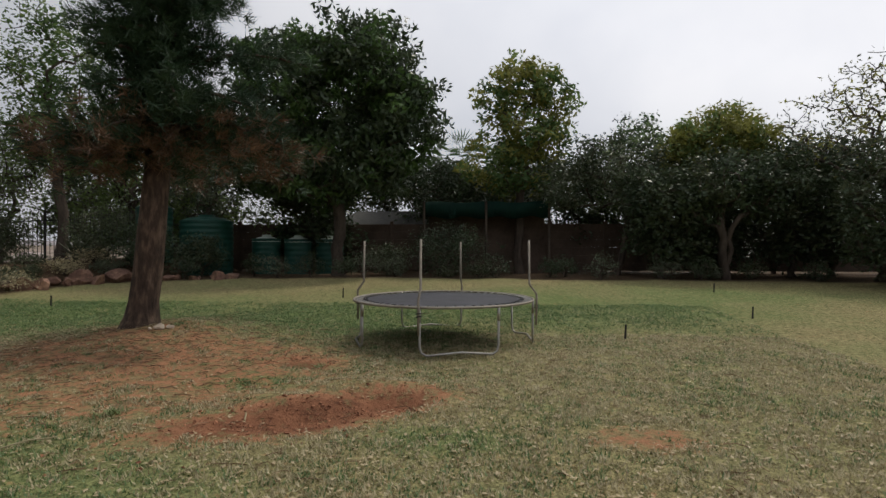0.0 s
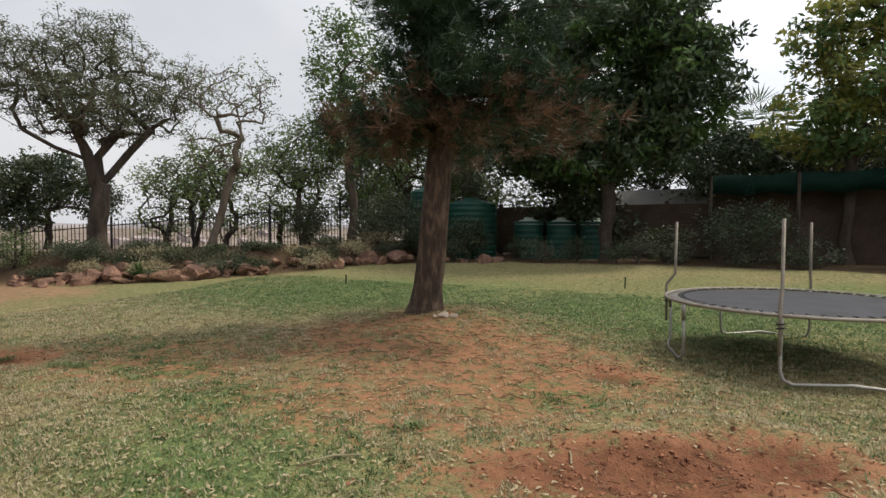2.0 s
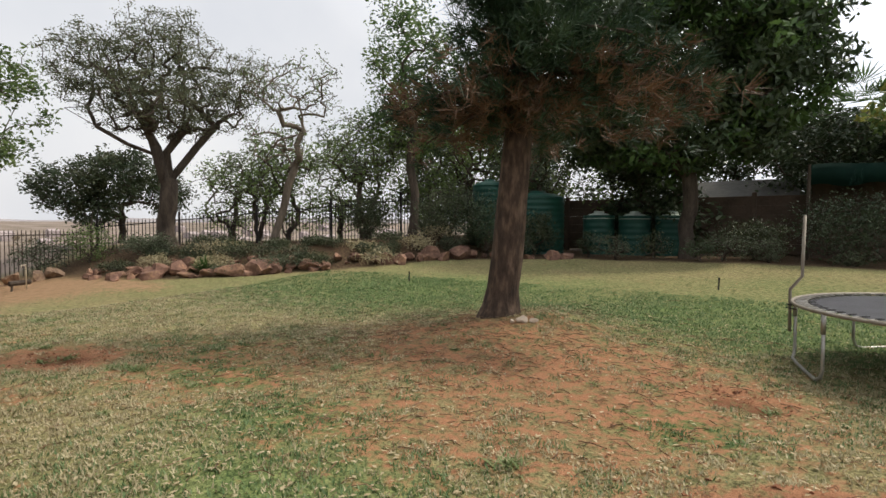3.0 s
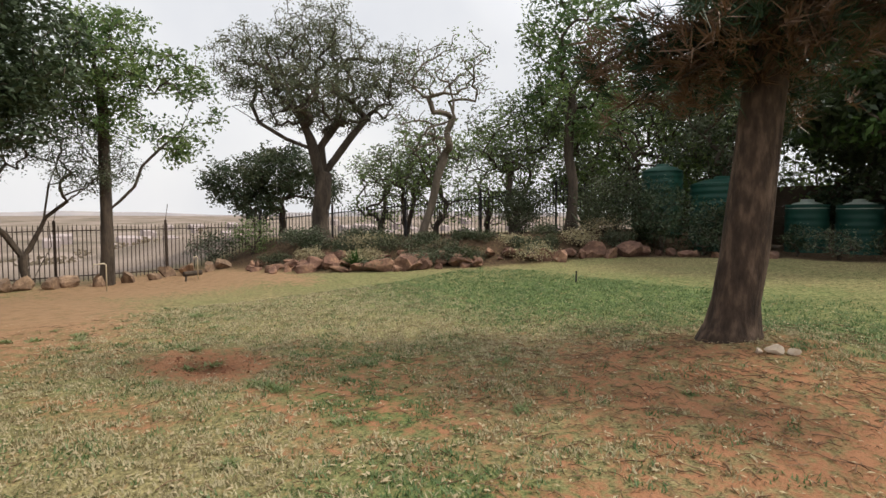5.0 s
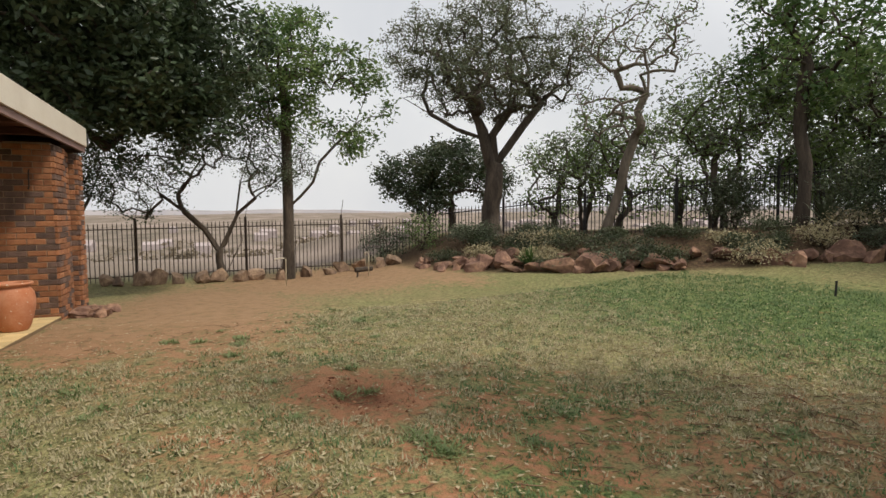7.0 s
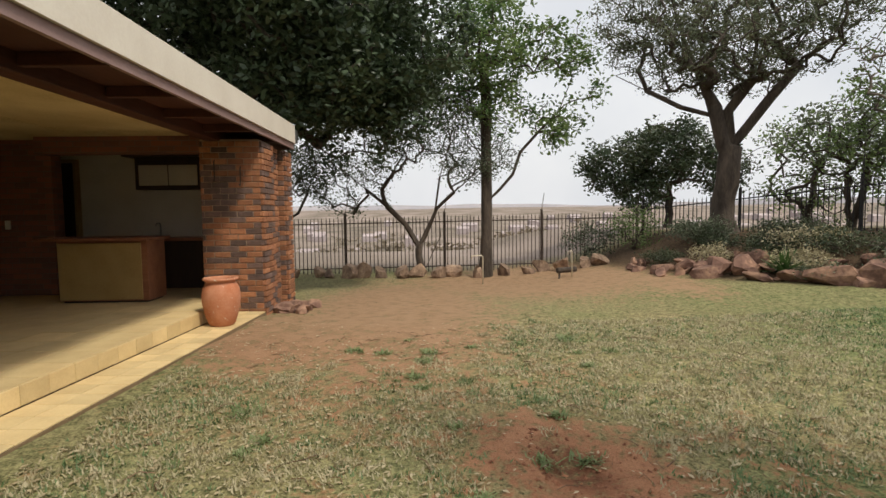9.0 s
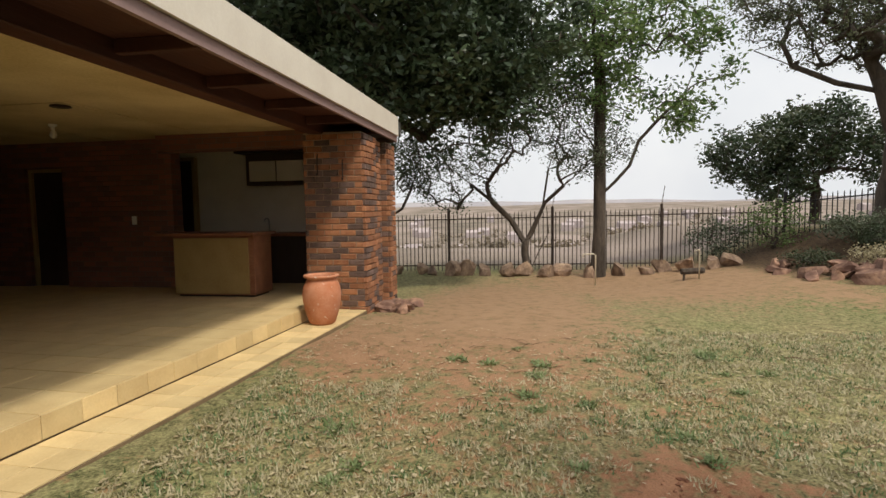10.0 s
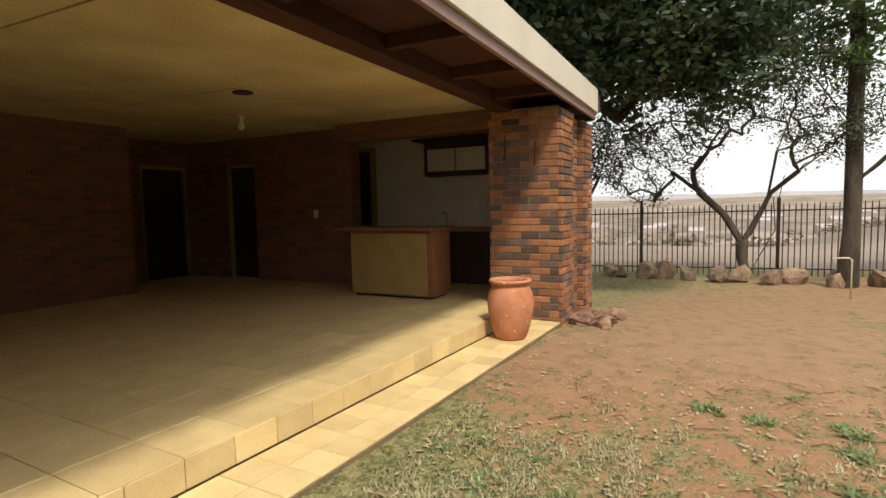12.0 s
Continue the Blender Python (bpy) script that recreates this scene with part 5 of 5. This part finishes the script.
scatter_blades("dry_grass", 190000, (-13.5, 5), (0.9, 9.5), M_STRAW, 1, 0.042, lambda x, y, r: bare(x, y) + 0.35 * noise.noise((x * 6, y * 6, 2)) < 0.45 and noise.noise((x * 8, y * 8, 12)) + 0.6 * noise.noise((x * 2.6, y * 2.6, 15)) > -0.12 and r.uniform() < 0.9 - lushness(x, y), "short straw-coloured dry lawn grass")
scatter_blades("green_grass", 150000, (-13.5, 5), (0.9, 12.5), M_BLADE, 2, 0.042, lambda x, y, r: bare(x, y) + 0.5 * noise.noise((x * 4, y * 4, 8)) < 0.5 and r.uniform() < 0.22 + lushness(x, y) + 0.6 * noise.noise((x, y, 4)) + 0.5 * noise.noise((x * 4, y * 4, 6)), "short patchy green lawn grass")


def litter(count):
    """Fallen twigs, pine needles and curled leaves under the trees."""
    rng = np.random.default_rng(9)
    parts = []
    for i in range(count):
        x, y = (-5.2 + rng.normal() * 1.9, 7.0 + rng.normal() * 1.5) if i % 3 else (rng.uniform(-13, 4), rng.uniform(1.3, 10))
        if y < 0.95:
            continue
        z, a, l = ground_z(x, y) + 0.008, rng.uniform(0, 6.28), 0.04 + 0.17 * rng.uniform() ** 3
        d = Vector((math.cos(a), math.sin(a), 0)) * l
        s = Vector((-math.sin(a), math.cos(a), 0)) * l * rng.uniform(-.3, .3)
        parts.append(tube_data([Vector((x, y, z)), Vector((x, y, z + 0.012)) + d * 0.5 + s, Vector((x, y, z)) + d], 0.002 + 0.01 * l, 3, cap=False))
    v, f = join(parts)
    tagged(mesh_ob("fallen_twigs", v, f, M_TWIG), "fallen twigs and needles on the lawn", "twigs", kind="stuff")


litter(5200)


def clods(count):
    """Loose lumps of dug earth in and about the hollows."""
    rng = np.random.default_rng(41)
    vs, fs = [], []
    corners = np.array([(1, 0, 0), (0, 1, 0), (-1, 0, 0), (0, -1, 0), (0, 0, 1), (0, 0, -1)], float)
    sides = ((0, 1, 4), (1, 2, 4), (2, 3, 4), (3, 0, 4), (1, 0, 5), (2, 1, 5), (3, 2, 5), (0, 3, 5))
    for cx, cy, rx, ry, turn, share in ((-1.65, 4.78, 1.25, 0.42, 36, 0.6), (-2.45, 7.1, 0.5, 0.3, 0, 0.1), (-9.2, 4.3, 0.6, 0.3, 20, 0.15)):
        c, q = math.cos(radians(turn)), math.sin(radians(turn))
        for i in range(int(count * share)):
            u, w = rng.normal() * rx * 0.6, rng.normal() * ry * 0.7
            x, y = cx + u * c - w * q, cy + u * q + w * c
            r = 0.004 + 0.02 * rng.uniform() ** 4
            k = len(vs)
            p = corners * r * rng.uniform(0.6, 1.3, (6, 1)) * np.array([1, 1, 0.7]) + rng.normal(size=(6, 3)) * r * 0.2
            vs += (p + np.array([x, y, ground_z(x, y) + r * 0.25])).tolist()
            fs += [tuple(k + a for a in f) for f in sides]
    tagged(mesh_ob("earth_clods", vs, fs, M_EARTH), "loose red earth clods in dug hollows", "earth", kind="stuff")


clods(2600)


def dry_leaves(count):
    """Curled pale fallen leaves."""
    rng = np.random.default_rng(77)
    vs, fs = [], []
    for i in range(count):
        x, y = rng.uniform(-13.5, 5), 0.95 + 11 * rng.uniform() ** 1.4
        if y < 1.05 or bare(x, y) > rng.uniform(0.3, 1.1):
            continue
        z, a, l = ground_z(x, y) + 0.012, rng.uniform(0, 6.28), rng.uniform(0.01, 0.03)
        c, q = math.cos(a) * l, math.sin(a) * l
        k = len(vs)
        vs += [(x - c, y - q, z), (x - q * 0.45, y + c * 0.45, z + 0.006), (x + c, y + q, z + rng.uniform(0, 0.01)), (x + q * 0.45, y - c * 0.45, z + 0.006)]
        fs += [(k, k + 1, k + 3), (k + 1, k + 2, k + 3)]
    tagged(mesh_ob("fallen_leaves", vs, fs, M_DRYLEAF), "curled pale fallen leaves strewn on the lawn", "leaves", kind="stuff")


dry_leaves(20000)


def weed(x, y, seed):
    rng = np.random.default_rng(seed)
    vs, fs = [], []
    for i in range(70):
        a, up, l = rng.uniform(0, 6.28), rng.uniform(0.35, 1.3), rng.uniform(0.07, 0.15)
        d = Vector((math.cos(a) * math.cos(up), math.sin(a) * math.cos(up), math.sin(up))) * l
        w = Vector((-math.sin(a), math.cos(a), 0)) * 0.005
        o = Vector((rng.normal() * 0.04, rng.normal() * 0.04, 0))
        k = len(vs)
        vs += [tuple(o - w), tuple(o + w), tuple(o + d * 0.6 + w), tuple(o + d * 0.6 - w), tuple(o + d - Vector((0, 0, l * 0.15)))]
        fs += [(k, k + 1, k + 2, k + 3), (k + 3, k + 2, k + 4)]
    ob = mesh_ob("grass_tuft", vs, fs, M_TUFT)
    k = rng.uniform(0.35, 0.9)
    ob.scale = (k * 1.5, k * 1.5, k * 0.75)
    ob.location = (x, y, ground_z(x, y) - 0.005)
    tagged(ob, "green grass tuft standing in bare earth", "grass", "grass tufts")


wr = random.Random(12)
for i in range(36):
    x, y = wr.uniform(-12.6, -8.0), wr.uniform(1.6, 5.8)
    weed(x, y, i)
for i in range(14):
    weed(wr.uniform(-8, -2), wr.uniform(3.6, 6.8), 100 + i)
for (x0, y0), (x1, y1) in (((-3.62, 3.75), (-3.38, 4.05)), ((-2.15, 4.72), (-2.2, 4.86))):
    v, f = tube_data([(x0, y0, ground_z(x0, y0) + 0.012), ((x0 + x1) / 2, (y0 + y1) / 2 + 0.01, ground_z(x0, y0) + 0.03), (x1, y1, ground_z(x1, y1) + 0.012)], 0.007, 6)
    tagged(mesh_ob("stick", v, f, M_STRAW), "pale dry stick lying on the lawn", "stick", "sticks")


# ---- pieces: tiles and bricks ----
def tile_mesh(w, d, h):
    bm = bmesh.new()
    add_box(bm, 0.003, 0.003, 0, w - 0.003, d - 0.003, h, 0.003)
    me = bpy.data.meshes.new("tile")
    bm.to_mesh(me)
    bm.free()
    me.materials.append(M_TILE)
    return me


def put(me, name, parent, loc, rot=(0, 0, 0)):
    o = new(name, me)
    o.parent, o.location, o.rotation_euler = parent, loc, rot
    return o


big, small, riser = tile_mesh(0.4, 0.4, 0.014), tile_mesh(0.24, 0.245, 0.014), tile_mesh(0.3, 0.165, 0.014)
bm = bmesh.new()
for i in range(31):
    for k in range(18):
        x, y = -15.6 + 0.4 * i, 0.345 - 0.4 * (k + 1)
        if k < 3 and -13.8 < x < -5:
            put(big, "tile", house_floor, (x, y, FZ - 0.012 + rs.uniform(-.0008, .0008)))
        elif x + 0.4 < XE and y > -7.1:
            add_box(bm, x + 0.003, y + 0.003, FZ - 0.012, x + 0.397, y + 0.397, FZ + 0.002)
tagged(bm_ob("tiles_inner", bm, M_TILE, house_floor), kind="stuff")
for i in range(43):
    for k in range(2):
        put(small, "tile", house_floor, (XW + 0.24 * i, 0.366 + 0.245 * k, -0.022 + rs.uniform(-.001, .001)))
for i in range(34):
    put(riser, "tile", house_floor, (XW + 0.3 * i, 0.359, -0.006), (math.pi / 2, 0, 0))


def piers():
    """Three stepped brick piers; each brick stands proud of the mortar."""
    root = tagged(new("wall_pier"), "stepped pier of red-orange and burnt bricks", "pier", kind="structure")
    steps = [(-14.72, -14.1, 0.14, 1.0), (-15.2, -14.74, 0.3, 0.93), (-15.85, -15.42, 0.2, 1.0), (-15.42, -15.2, 0.14, 0.7)]
    bm = bmesh.new()
    for x0, x1, y0, y1 in steps:
        add_box(bm, x0 + 0.012, y0 + 0.012, -0.5, x1 - 0.012, y1 - 0.012, 2.5)
    bm_ob("mortar", bm, M_MORTAR, root)
    kinds = {}
    def brick(L, dark, k):
        key = (round(L, 3), dark, k)
        if key not in kinds:
            r = random.Random(k * 7 + int(L * 100))
            b = bmesh.new()
            add_box(b, 0, -0.05, 0, L, 0.011, 0.073, 0.006)
            for v in b.verts:
                v.co += Vector((r.uniform(-.002, .002), r.uniform(-.003, .003), r.uniform(-.002, .002)))
            me = bpy.data.meshes.new("brick")
            b.to_mesh(me)
            b.free()
            me.materials.append(M_BRICKD if dark else M_BRICK)
            kinds[key] = me
        return kinds[key]
    def course(px, py, ang, length, z, odd):
        s, first = 0.0, True
        c, sn = math.cos(ang), math.sin(ang)
        while s < length - 0.02:
            L = 0.105 if (odd and first) else 0.222
            L = min(L, length - s)
            first = False
            dark = noise.noise((px * 1.3 + s * 2, z * 2.1, py)) + rs.uniform(-0.7, 0.7) > 0.24
            put(brick(max(L - 0.0, 0.04), dark, rs.randrange(3)), "brick", root, (px + c * s, py + sn * s, z), (0, 0, ang))
            s += L + 0.011
    for j in range(31):
        z = -0.135 + j * 0.0845
        for n, (x0, x1, y0, y1) in enumerate(steps):
            if n < 3:
                course(x1 - 0.012, y1 - 0.012, math.pi, x1 - x0 - 0.024, z, (j + n) % 2) if n != 1 else course(x1 - 0.012, y1 - 0.012, math.pi, x1 - x0 - 0.024, z, j % 2)
            if n == 0:
                course(x1 - 0.012, y1 - 0.001, -math.pi / 2, y1 - y0 - 0.002, z, (j + 1) % 2)
            elif n == 2:
                course(x1 - 0.012, y1 - 0.001, -math.pi / 2, 0.29, z, j % 2)


piers()
